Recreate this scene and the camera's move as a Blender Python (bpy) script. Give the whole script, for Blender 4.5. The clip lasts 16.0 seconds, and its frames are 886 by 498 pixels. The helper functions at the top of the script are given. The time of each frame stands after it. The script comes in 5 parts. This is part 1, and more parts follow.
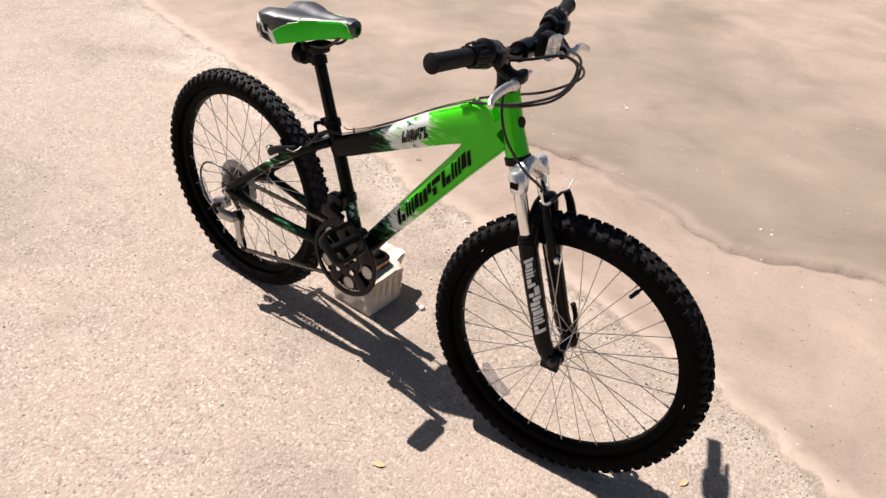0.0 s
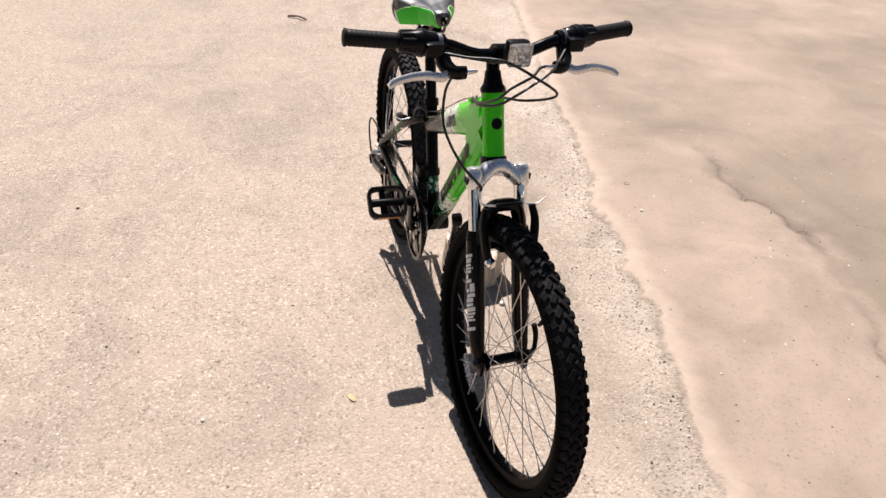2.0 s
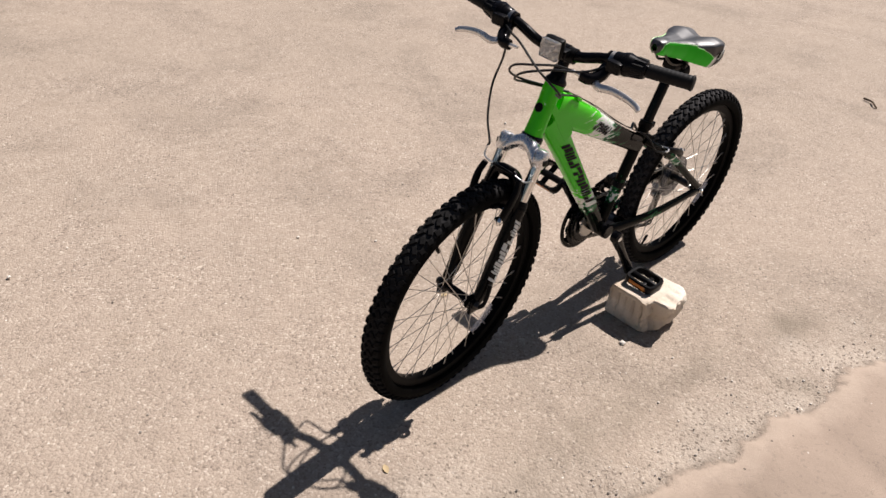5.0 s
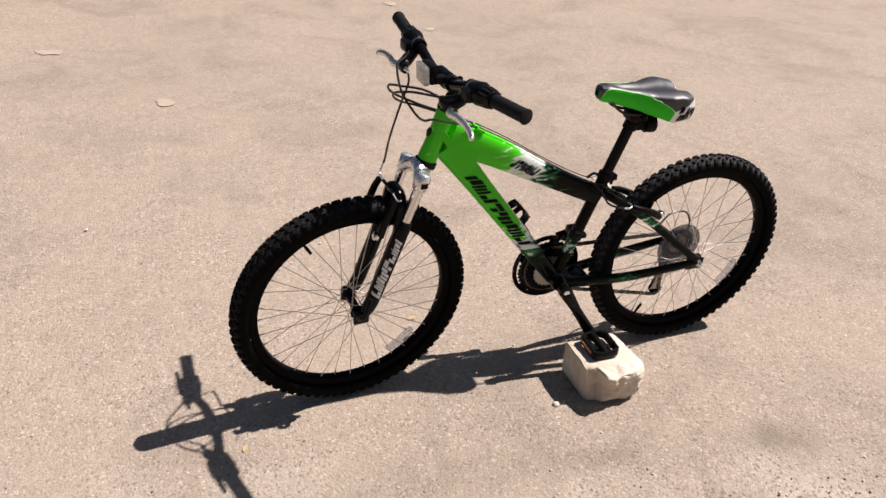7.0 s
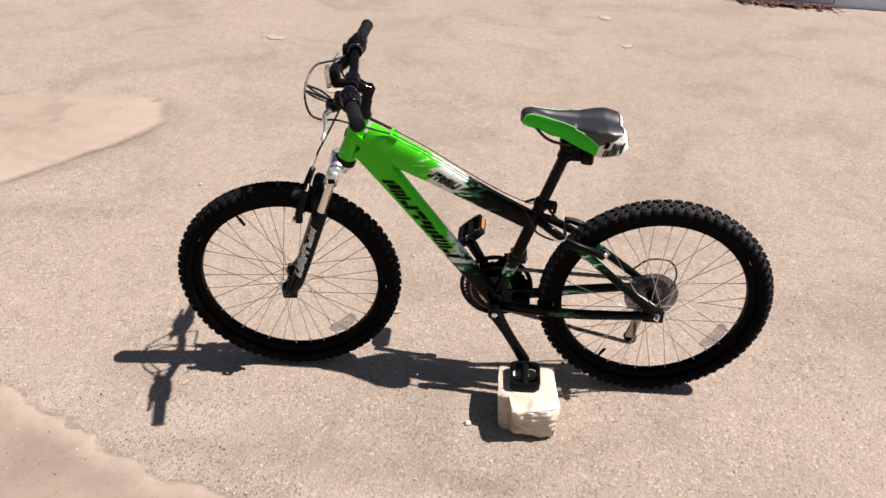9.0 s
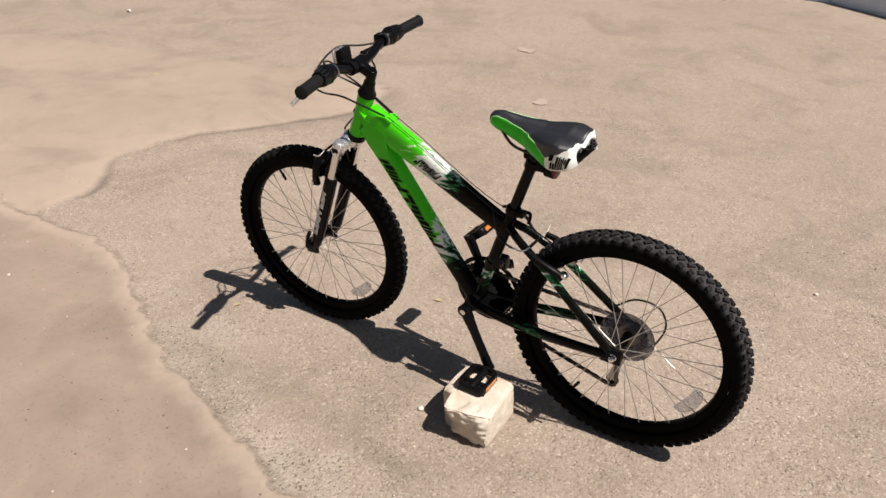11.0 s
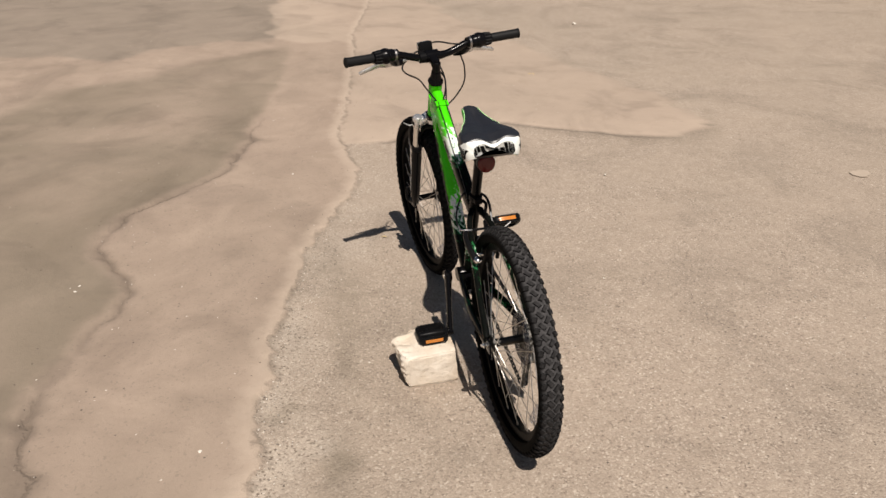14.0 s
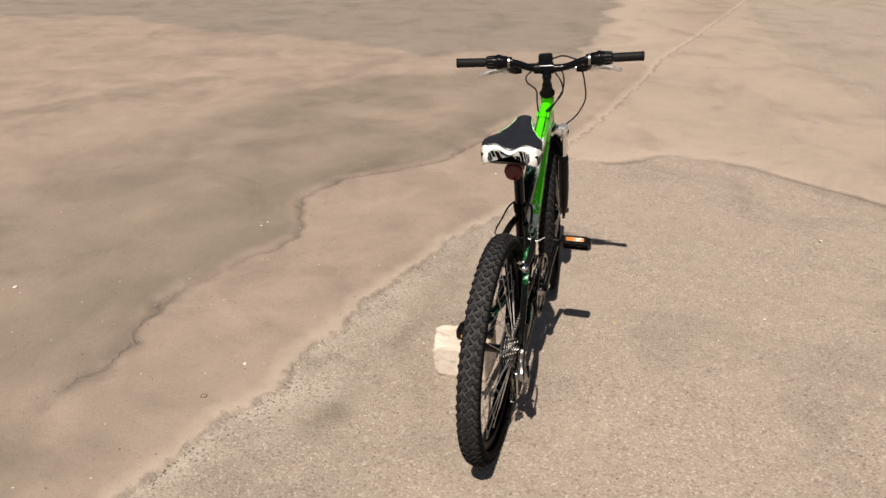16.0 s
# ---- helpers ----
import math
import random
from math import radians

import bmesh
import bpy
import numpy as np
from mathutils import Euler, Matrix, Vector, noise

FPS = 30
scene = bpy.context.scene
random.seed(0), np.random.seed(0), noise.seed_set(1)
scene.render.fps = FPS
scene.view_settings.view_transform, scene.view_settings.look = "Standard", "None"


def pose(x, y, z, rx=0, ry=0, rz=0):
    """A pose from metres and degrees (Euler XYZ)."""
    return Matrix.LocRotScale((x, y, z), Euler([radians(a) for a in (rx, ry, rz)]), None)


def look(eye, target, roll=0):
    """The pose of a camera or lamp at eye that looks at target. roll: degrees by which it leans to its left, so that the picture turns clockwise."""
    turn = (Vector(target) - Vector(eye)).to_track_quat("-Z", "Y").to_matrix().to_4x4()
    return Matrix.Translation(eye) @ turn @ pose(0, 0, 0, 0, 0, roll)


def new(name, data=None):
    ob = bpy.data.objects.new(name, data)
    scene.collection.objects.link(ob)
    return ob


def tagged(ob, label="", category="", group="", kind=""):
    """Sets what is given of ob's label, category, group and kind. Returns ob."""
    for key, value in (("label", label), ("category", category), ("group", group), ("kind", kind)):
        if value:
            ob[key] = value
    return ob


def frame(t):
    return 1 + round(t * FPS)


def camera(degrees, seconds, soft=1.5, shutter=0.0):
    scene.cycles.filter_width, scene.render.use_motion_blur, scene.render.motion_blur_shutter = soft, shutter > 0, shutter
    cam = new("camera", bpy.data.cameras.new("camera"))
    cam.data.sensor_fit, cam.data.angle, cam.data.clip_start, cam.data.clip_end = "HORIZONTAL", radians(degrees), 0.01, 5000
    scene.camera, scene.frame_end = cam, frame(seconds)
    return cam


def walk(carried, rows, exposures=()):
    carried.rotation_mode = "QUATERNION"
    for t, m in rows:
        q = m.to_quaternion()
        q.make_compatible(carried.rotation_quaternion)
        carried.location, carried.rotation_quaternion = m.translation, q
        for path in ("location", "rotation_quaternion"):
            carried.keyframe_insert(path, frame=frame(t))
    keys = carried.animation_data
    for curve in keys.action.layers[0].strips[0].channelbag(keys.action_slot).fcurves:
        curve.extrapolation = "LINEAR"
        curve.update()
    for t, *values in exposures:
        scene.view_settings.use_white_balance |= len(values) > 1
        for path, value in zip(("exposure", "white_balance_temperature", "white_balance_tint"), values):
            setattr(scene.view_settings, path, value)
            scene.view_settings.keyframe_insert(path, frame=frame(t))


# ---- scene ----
cam = camera(62.6, 16.0)
PATH = [
    (0, (1.3747, -1.0711, 1.3025), (0.4594, 0.2875, 0.1553), 5.06),
    (0.5, (1.5415, -0.9464, 1.3035), (0.3834, 0.2318, 0.1761), 3.25),
    (1, (1.7694, -0.8186, 1.3282), (0.4343, 0.1289, 0.1795), 3.65),
    (1.5, (1.8928, -0.6384, 1.309), (0.4122, 0.1299, 0.2056), 1.98),
    (2, (1.9693, -0.4207, 1.3396), (0.4054, 0.0345, 0.1791), 1.89),
    (2.5, (2.0818, -0.2106, 1.3377), (0.4308, -0.0667, 0.2182), 2.15),
    (3, (2.1918, 0.0249, 1.3578), (0.5137, -0.1519, 0.2841), 1.23),
    (3.5, (2.1704, 0.2638, 1.3326), (0.5507, -0.1615, 0.239), 1.66),
    (4, (2.1319, 0.4866, 1.356), (0.5891, -0.2271, 0.3023), 1.37),
    (4.2, (2.1207, 0.5868, 1.3592), (0.6485, -0.2346, 0.283), 2.63),
    (6.3, (1.5509, 1.3427, 1.3773), (0.7772, -0.1736, 0.3274), 3.33),
    (6.5, (1.482, 1.3872, 1.3885), (0.7595, -0.163, 0.3518), 2.98),
    (7, (1.2853, 1.4526, 1.347), (0.6767, -0.1504, 0.3174), 2.78),
    (7.5, (1.092, 1.4586, 1.3743), (0.7003, -0.1736, 0.2868), 1.80),
    (8, (0.8991, 1.5452, 1.3624), (0.7364, -0.1452, 0.3059), 1.55),
    (8.5, (0.6608, 1.6309, 1.4132), (0.678, -0.0716, 0.3637), 1.15),
    (9, (0.4299, 1.6189, 1.3946), (0.5608, -0.0891, 0.3624), 0.96),
    (9.2, (0.3646, 1.615, 1.4094), (0.5742, -0.0741, 0.3591), 1.10),
    (11.3, (-0.5235, 1.3938, 1.3547), (0.5452, -0.0034, 0.4031), -0.23),
    (11.5, (-0.6028, 1.3555, 1.3558), (0.5521, 0.0171, 0.4204), -0.68),
    (12, (-0.8696, 1.282, 1.3667), (0.4638, 0.1224, 0.4299), 0.99),
    (12.5, (-1.0527, 1.1451, 1.3557), (0.3753, 0.0636, 0.4663), 0.67),
    (13, (-1.1873, 0.9564, 1.3594), (0.3573, 0.0673, 0.4518), 0.47),
    (13.5, (-1.325, 0.771, 1.3549), (0.3185, 0.1166, 0.4218), 0.37),
    (14, (-1.4699, 0.5838, 1.3775), (0.246, 0.1286, 0.4564), 0.32),
    (14.5, (-1.5003, 0.3764, 1.3511), (0.2677, 0.0844, 0.463), 1.26),
    (15, (-1.5056, 0.1698, 1.361), (0.2875, 0.1311, 0.4759), 0.71),
    (15.5, (-1.5562, -0.0664, 1.3512), (0.2115, 0.1968, 0.4534), 1.08),
    (16, (-1.5655, -0.2774, 1.3578), (0.1667, 0.1995, 0.4793), 0.94),
]
EXPOSURES = [(0, 0.77, 6450, 14), (2.5, 0.75, 6450, 13), (3, 0.59, 6450, 12), (3.5, 0.51, 6450, 12), (4, 0.39, 6450, 12), (6.5, 0.44, 6550, 14), (9, 0.52, 6500, 14), (11.5, 0.17, 6750, 10), (13, 0.11, 6800, 10), (16, 0.15, 6850, 10)]
walk(cam, [(t, look(eye, target, roll)) for t, eye, target, roll in PATH], EXPOSURES)

# ---- light ----
SUN_WAY = Vector((0.661, -0.030, -1.0)).normalized()
sun = new("sun", bpy.data.lights.new("sun", "SUN"))
sun.data.energy, sun.data.angle, sun.data.color = 5.0, radians(0.53), (1.0, 0.94, 0.89)
sun.matrix_world = look(-SUN_WAY * 30, (0, 0, 0))
world = bpy.data.worlds.new("sky")
scene.world = world
world.use_nodes = True
sky = world.node_tree.nodes.new("ShaderNodeTexSky")
sky.sky_type, sky.sun_disc = "NISHITA", False
sky.sun_elevation, sky.sun_rotation = radians(56.5), radians(-89)
sky.air_density, sky.dust_density = 1.0, 1.5
world.node_tree.links.new(sky.outputs[0], world.node_tree.nodes["Background"].inputs[0])
world.node_tree.nodes["Background"].inputs[1].default_value = 0.032


# ---- materials ----
class Mat:
    """A node material with a Principled surface and short ways to add nodes."""

    def __init__(self, name, rough=0.5, metal=0.0, color=(0.5, 0.5, 0.5), spec=0.5):
        self.m = bpy.data.materials.new(name)
        self.m.use_nodes = True
        self.t = self.m.node_tree
        self.b = self.t.nodes["Principled BSDF"]
        self.set("Base Color", (*color, 1))
        self.set("Roughness", rough)
        self.set("Metallic", metal)
        self.set("Specular IOR Level", spec)

    def set(self, key, value):
        self.b.inputs[key].default_value = value

    def node(self, kind, **ins):
        n = self.t.nodes.new("ShaderNode" + kind)
        for k, v in ins.items():
            self.plug(n, k, v)
        return n

    def plug(self, n, k, v):
        sock = n.inputs[int(k[1:])] if k[0] == "i" and k[1:].isdigit() else n.inputs[k]
        if isinstance(v, bpy.types.NodeSocket):
            self.t.links.new(v, sock)
        else:
            sock.default_value = v

    def coord(self):
        return self.node("TexCoord").outputs["Object"]

    def place(self):
        return self.node("NewGeometry").outputs["Position"]

    def noise(self, vec, scale, detail=4.0, rough=0.55, distort=0.0):
        return self.node("TexNoise", Vector=vec, Scale=scale, Detail=detail, Roughness=rough, Distortion=distort).outputs[0]

    def ramp(self, fac, stops):
        n = self.node("ValToRGB", Fac=fac)
        e = n.color_ramp.elements
        while len(e) < len(stops):
            e.new(0.5)
        for el, (p, c) in zip(e, stops):
            el.position = p
            el.color = (c, c, c, 1) if isinstance(c, (int, float)) else (*c, 1)
        return n.outputs[0]

    def mix(self, fac, a, b, kind="MIX"):
        n = self.node("Mix")
        n.data_type, n.blend_type = "RGBA", kind
        for sock, v in ((n.inputs[0], fac), (n.inputs[6], a), (n.inputs[7], b)):
            if isinstance(v, bpy.types.NodeSocket):
                self.t.links.new(v, sock)
            elif isinstance(v, (int, float)):
                sock.default_value = v if sock == n.inputs[0] else (v, v, v, 1)
            else:
                sock.default_value = (*v, 1)
        return n.outputs[2]

    def math(self, op, a, b=0.0, clamp=False):
        n = self.node("Math", i0=a, i1=b)
        n.operation, n.use_clamp = op, clamp
        return n.outputs[0]

    def attr(self, name):
        n = self.node("Attribute")
        n.attribute_name = name
        return n.outputs["Fac"]

    def color(self, v):
        self.plug(self.b, "Base Color", v)

    def rough(self, v):
        self.plug(self.b, "Roughness", v)

    def bump(self, height, strength=0.3, dist=0.002):
        self.plug(self.b, "Normal", self.node("Bump", Height=height, Strength=strength, Distance=dist).outputs[0])


def worn(name, color, rough, metal=0.0, spread=0.25, dust=0.0, grain=90.0, bump=0.15, spec=0.35):
    """Plain stuff with grain, blotches and a little dust."""
    m = Mat(name, rough, metal, color, spec)
    p = m.coord()
    blot, fine = m.noise(p, 9.0, 3), m.noise(p, grain, 5)
    dark = tuple(c * (1 - spread) for c in color)
    light = tuple(min(1, c * (1 + spread)) for c in color)
    c = m.mix(blot, dark, light)
    if dust:
        c = m.mix(m.math("MULTIPLY", m.ramp(fine, [(0.45, 0.0), (0.75, 1.0)]), dust), c, (0.36, 0.30, 0.24))
    m.color(c)
    m.rough(m.math("ADD", m.math("MULTIPLY", fine, 0.3), rough - 0.15, True))
    m.bump(fine, bump, 0.0006)
    return m.m


def asphalt_material():
    m = Mat("worn_asphalt", 0.9, 0.0, (0.3, 0.26, 0.22), 0.25)
    p = m.place()
    edge, tongue, dark, rift, sand, coarse, gully, crack = [m.attr(k) for k in ("edge", "tongue", "dark", "rift", "sand", "coarse", "gully", "crack")]
    far = m.attr("far")
    warp = m.node("VectorMath", i0=m.node("TexNoise", Vector=p, Scale=70.0, Detail=3.0).outputs[1], i1=(0.5, 0.5, 0.5))
    warp.operation = "SUBTRACT"
    push = m.node("VectorMath", i0=warp.outputs[0], i1=(0.012, 0.012, 0.012))
    push.operation = "MULTIPLY"
    q = m.node("VectorMath", i0=p, i1=push.outputs[0]).outputs[0]
    stone = m.node("TexVoronoi", Vector=q, Scale=165.0)
    crumb = m.node("SeparateColor", i0=m.node("TexVoronoi", Vector=q, Scale=340.0).outputs["Color"]).outputs[0]
    tone = m.node("SeparateColor", i0=stone.outputs["Color"]).outputs[0]
    big = m.noise(p, 0.55, 4, 0.6)
    mid = m.noise(p, 3.2, 6, 0.62, 0.6)
    fine = m.noise(p, 45.0, 6, 0.7)
    tiny = m.noise(p, 260.0, 3, 0.7)
    # ragged outline of the top layer
    rag = m.math("ADD", m.math("MULTIPLY", m.math("SUBTRACT", m.noise(p, 24.0, 4, 0.6), 0.5), 0.060), m.math("MULTIPLY", m.math("SUBTRACT", m.noise(p, 110.0, 3, 0.6), 0.5), 0.020))
    e = m.math("ADD", edge, rag)
    layer = m.node("MapRange", Value=e, i1=-0.010, i2=0.008).outputs[0]
    over = m.math("MAXIMUM", layer, tongue)
    lip = m.math("MULTIPLY", m.node("MapRange", Value=e, i1=0.075, i2=0.004).outputs[0], layer)
    chip = m.math("MULTIPLY", m.math("SUBTRACT", 1.0, layer), m.node("MapRange", Value=e, i1=-0.026, i2=-0.002).outputs[0])
    chip = m.math("MULTIPLY", chip, m.ramp(m.noise(p, 13.0, 4, 0.6), [(0.40, 0.0), (0.58, 1.0)]))
    g = m.math("ABSOLUTE", m.math("ADD", gully, m.math("MULTIPLY", m.math("SUBTRACT", m.noise(p, 30.0, 4, 0.65), 0.5), 0.045)))
    slit = m.math("MULTIPLY", m.node("MapRange", Value=g, i1=0.010, i2=0.001).outputs[0], crack)
    # fine bleached aggregate
    grit = m.ramp(tone, [(0.0, (0.17, 0.132, 0.105)), (0.06, (0.255, 0.20, 0.16)), (0.16, (0.350, 0.285, 0.228)), (0.60, (0.390, 0.319, 0.256)), (0.88, (0.450, 0.374, 0.302)), (1.0, (0.60, 0.515, 0.43))])
    gap = m.math("MULTIPLY", m.ramp(stone.outputs["Distance"], [(0.34, 0.0), (0.66, 1.0)]), m.ramp(m.noise(p, 16.0, 4, 0.6), [(0.38, 0.1), (0.62, 1.0)]))
    grit = m.mix(m.math("MULTIPLY", gap, 0.46), grit, (0.21, 0.162, 0.128))
    grit = m.mix(0.55, grit, m.ramp(crumb, [(0.0, 0.72), (0.2, 0.95), (0.8, 1.02), (1.0, 1.25)]), "MULTIPLY")
    patchy = m.ramp(m.noise(p, 4.5, 4, 0.6), [(0.36, 0.0), (0.60, 1.0)])
    nick = m.math("MULTIPLY", m.ramp(m.noise(q, 120.0, 3, 0.6), [(0.635, 0.0), (0.675, 1.0)]), patchy)
    fleck = m.ramp(m.noise(q, 165.0, 2, 0.5, 0.3), [(0.665, 0.0), (0.70, 1.0)])
    grit = m.mix(m.math("MULTIPLY", nick, 0.9), grit, (0.115, 0.088, 0.068))
    grit = m.mix(m.math("MULTIPLY", fleck, 0.55), grit, (0.70, 0.62, 0.53))
    film = m.mix(mid, (0.316, 0.254, 0.200), (0.424, 0.345, 0.274))
    rough_zone = m.mix(m.ramp(m.math("ADD", m.math("MULTIPLY", mid, 0.6), m.math("MULTIPLY", fine, 0.4)), [(0.38, 0.08), (0.64, 0.62)]), grit, film)
    # coarse grey band with open pits beside the broken edge
    pit = m.node("TexVoronoi", Vector=q, Scale=95.0)
    pit_r = m.node("SeparateColor", i0=pit.outputs["Color"]).outputs[1]
    hole = m.math("MULTIPLY", m.ramp(pit.outputs["Distance"], [(0.24, 1.0), (0.40, 0.0)]), m.math("LESS_THAN", pit_r, 0.62))
    washed = m.mix(m.math("ADD", m.math("MULTIPLY", mid, 0.5), m.math("MULTIPLY", tone, 0.5)), (0.355, 0.298, 0.243), (0.560, 0.475, 0.392))
    washed = m.mix(m.math("MULTIPLY", hole, m.ramp(m.noise(p, 9.0, 3), [(0.30, 0.35), (0.60, 1.0)])), washed, (0.135, 0.102, 0.076))
    washed = m.mix(m.math("MULTIPLY", m.math("GREATER_THAN", pit_r, 0.9), m.math("LESS_THAN", pit.outputs["Distance"], 0.3)), washed, (0.60, 0.53, 0.46))
    rough_zone = m.mix(m.math("MULTIPLY", coarse, m.ramp(mid, [(0.3, 0.35), (0.55, 1.0)])), rough_zone, washed)
    # smooth dusty top layer
    top = m.mix(m.ramp(mid, [(0.3, 0.0), (0.7, 1.0)]), (0.278, 0.213, 0.166), (0.380, 0.295, 0.232))
    top = m.mix(m.math("MULTIPLY", m.ramp(tone, [(0.9, 0.0), (0.97, 1.0)]), 0.3), top, (0.13, 0.105, 0.085))
    top = m.mix(m.math("MULTIPLY", fine, 0.3), top, (0.42, 0.334, 0.268))
    c = m.mix(over, rough_zone, top)
    c = m.mix(m.math("MULTIPLY", dark, 0.72), c, m.mix(mid, (0.145, 0.120, 0.086), (0.220, 0.182, 0.136)))
    c = m.mix(m.math("MULTIPLY", far, 0.62), c, m.mix(mid, (0.175, 0.150, 0.122), (0.235, 0.200, 0.163)))
    c = m.mix(m.math("MULTIPLY", sand, 0.65), c, (0.46, 0.368, 0.292))
    stain = m.ramp(m.noise(p, 1.6, 6, 0.65, 0.8), [(0.36, 0.80), (0.5, 1.0), (0.70, 1.06)])
    c = m.mix(0.8, c, stain, "MULTIPLY")
    patch = m.ramp(m.noise(p, 5.5, 5, 0.6, 0.4), [(0.58, 0.0), (0.70, 1.0)])
    c = m.mix(m.math("MULTIPLY", patch, 0.18), c, (0.22, 0.172, 0.122))
    c = m.mix(m.math("MULTIPLY", lip, 0.75), c, (0.48, 0.386, 0.308))
    c = m.mix(m.math("MULTIPLY", rift, 0.52), c, (0.095, 0.076, 0.059))
    c = m.mix(m.math("MULTIPLY", m.math("MAXIMUM", m.math("MULTIPLY", chip, 0.55), m.math("MULTIPLY", slit, 0.28)), 0.9), c, (0.080, 0.062, 0.046))
    speck = m.node("TexVoronoi", Vector=p, Scale=38.0)
    lit = m.node("SeparateColor", i0=speck.outputs["Color"]).outputs[1]
    dot = m.math("MULTIPLY", m.math("LESS_THAN", speck.outputs["Distance"], 0.10), m.math("GREATER_THAN", lit, 0.93))
    c = m.mix(m.math("MULTIPLY", dot, 0.8), c, (0.74, 0.68, 0.60))
    dot2 = m.math("MULTIPLY", m.math("LESS_THAN", speck.outputs["Distance"], 0.12), m.math("LESS_THAN", lit, 0.12))
    c = m.mix(m.math("MULTIPLY", dot2, 0.8), c, (0.07, 0.055, 0.045))
    c = m.mix(m.math("MULTIPLY", m.ramp(big, [(0.35, 1.0), (0.6, 0.0)]), 0.18), c, (0.23, 0.195, 0.15))
    m.color(c)
    m.rough(m.math("ADD", 0.78, m.math("MULTIPLY", fine, 0.2)))
    relief = m.math("ADD", m.math("MULTIPLY", m.math("SUBTRACT", m.math("SUBTRACT", 1.0, m.math("MULTIPLY", stone.outputs["Distance"], 0.7)), m.math("MULTIPLY", nick, 0.8)), m.math("SUBTRACT", 1.0, m.math("MULTIPLY", over, 0.85))), m.math("MULTIPLY", tiny, 0.4))
    relief = m.math("ADD", relief, m.math("MULTIPLY", fine, 0.7))
    relief = m.math("SUBTRACT", relief, m.math("MULTIPLY", m.math("MULTIPLY", hole, coarse), 1.2))
    relief = m.math("ADD", relief, m.math("SUBTRACT", m.math("MULTIPLY", layer, 0.9), m.math("MULTIPLY", slit, 1.5)))
    m.bump(relief, 0.6, 0.004)
    return m.m


def paint_material():
    """Frame paint: green that breaks through white splashes into black; 'fade' runs from black (0) to green (1)."""
    m = Mat("frame_paint", 0.2, 0.0, (0.05, 0.6, 0.02), 0.3)
    p = m.coord()
    fade = m.attr("fade")
    streak = m.noise(m.node("Mapping", Vector=p, Scale=(16.0, 80.0, 75.0), Rotation=(0, 0.62, 0)).outputs[0], 1.0, 5, 0.65, 0.4)
    f = m.math("ADD", fade, m.math("MULTIPLY", m.math("SUBTRACT", streak, 0.5), 1.5))
    c = m.ramp(f, [(0.0, (0.004, 0.0045, 0.004)), (0.20, (0.004, 0.009, 0.005)), (0.30, (0.012, 0.10, 0.03)), (0.38, (0.03, 0.26, 0.10)), (0.42, (0.74, 0.78, 0.74)), (0.62, (0.80, 0.82, 0.79)), (0.70, (0.14, 0.70, 0.05)), (0.80, (0.055, 0.60, 0.008)), (1.0, (0.05, 0.58, 0.006))])
    dirt = m.ramp(m.noise(p, 30.0, 5, 0.7), [(0.5, 0.0), (0.8, 1.0)])
    m.color(m.mix(m.math("MULTIPLY", dirt, 0.015), c, (0.35, 0.30, 0.24)))
    m.rough(m.math("ADD", 0.09, m.math("MULTIPLY", dirt, 0.25)))
    m.plug(m.b, "Specular IOR Level", m.ramp(f, [(0.2, 0.07), (0.5, 0.28)]))
    m.set("Coat Weight", 0.02)
    m.set("Coat Roughness", 0.08)
    return m.m


def tyre_material():
    m = Mat("tyre_rubber", 0.75, 0.0, (0.02, 0.02, 0.02), 0.03)
    p = m.coord()
    n, d = m.noise(p, 14.0, 4), m.noise(p, 120.0, 4, 0.7)
    c = m.mix(n, (0.003, 0.003, 0.003), (0.0062, 0.006, 0.0058))
    m.color(m.mix(m.math("MULTIPLY", m.math("MULTIPLY", m.ramp(d, [(0.30, 0.35), (0.65, 1.0)]), m.attr("tread")), 0.62), c, (0.25, 0.24, 0.245)))
    m.bump(d, 0.2, 0.0006)
    return m.m


def clear_plastic(name, color, rough=0.08, trans=0.85):
    m = Mat(name, rough, 0.0, color)
    m.set("Transmission Weight", trans)
    m.set("IOR", 1.49)
    p = m.coord()
    w = m.node("TexWave", Vector=p, Scale=90.0)
    m.bump(w.outputs[1], 0.4, 0.001)
    return m.m


def stone_material():
    m = Mat("limestone", 0.9, 0.0, (0.6, 0.55, 0.47), 0.2)
    p = m.coord()
    n, f, g = m.noise(p, 16.0, 6, 0.65, 0.5), m.noise(p, 90.0, 6, 0.7), m.noise(p, 6.0, 3)
    c = m.mix(n, (0.60, 0.525, 0.435), (0.85, 0.78, 0.68))
    c = m.mix(m.ramp(f, [(0.28, 0.6), (0.45, 0.0)]), c, (0.34, 0.28, 0.21))
    m.color(m.mix(m.ramp(g, [(0.36, 0.0), (0.62, 0.8)]), c, (0.52, 0.41, 0.295)))
    m.bump(m.math("ADD", m.math("MULTIPLY", n, 0.6), f), 0.7, 0.004)
    return m.m


def leaf_material(name, a, b):
    m = Mat(name, 0.6, 0.0, a, 0.3)
    r = m.node("NewGeometry").outputs["Random Per Island"]
    m.color(m.mix(r, a, b))
    return m.m


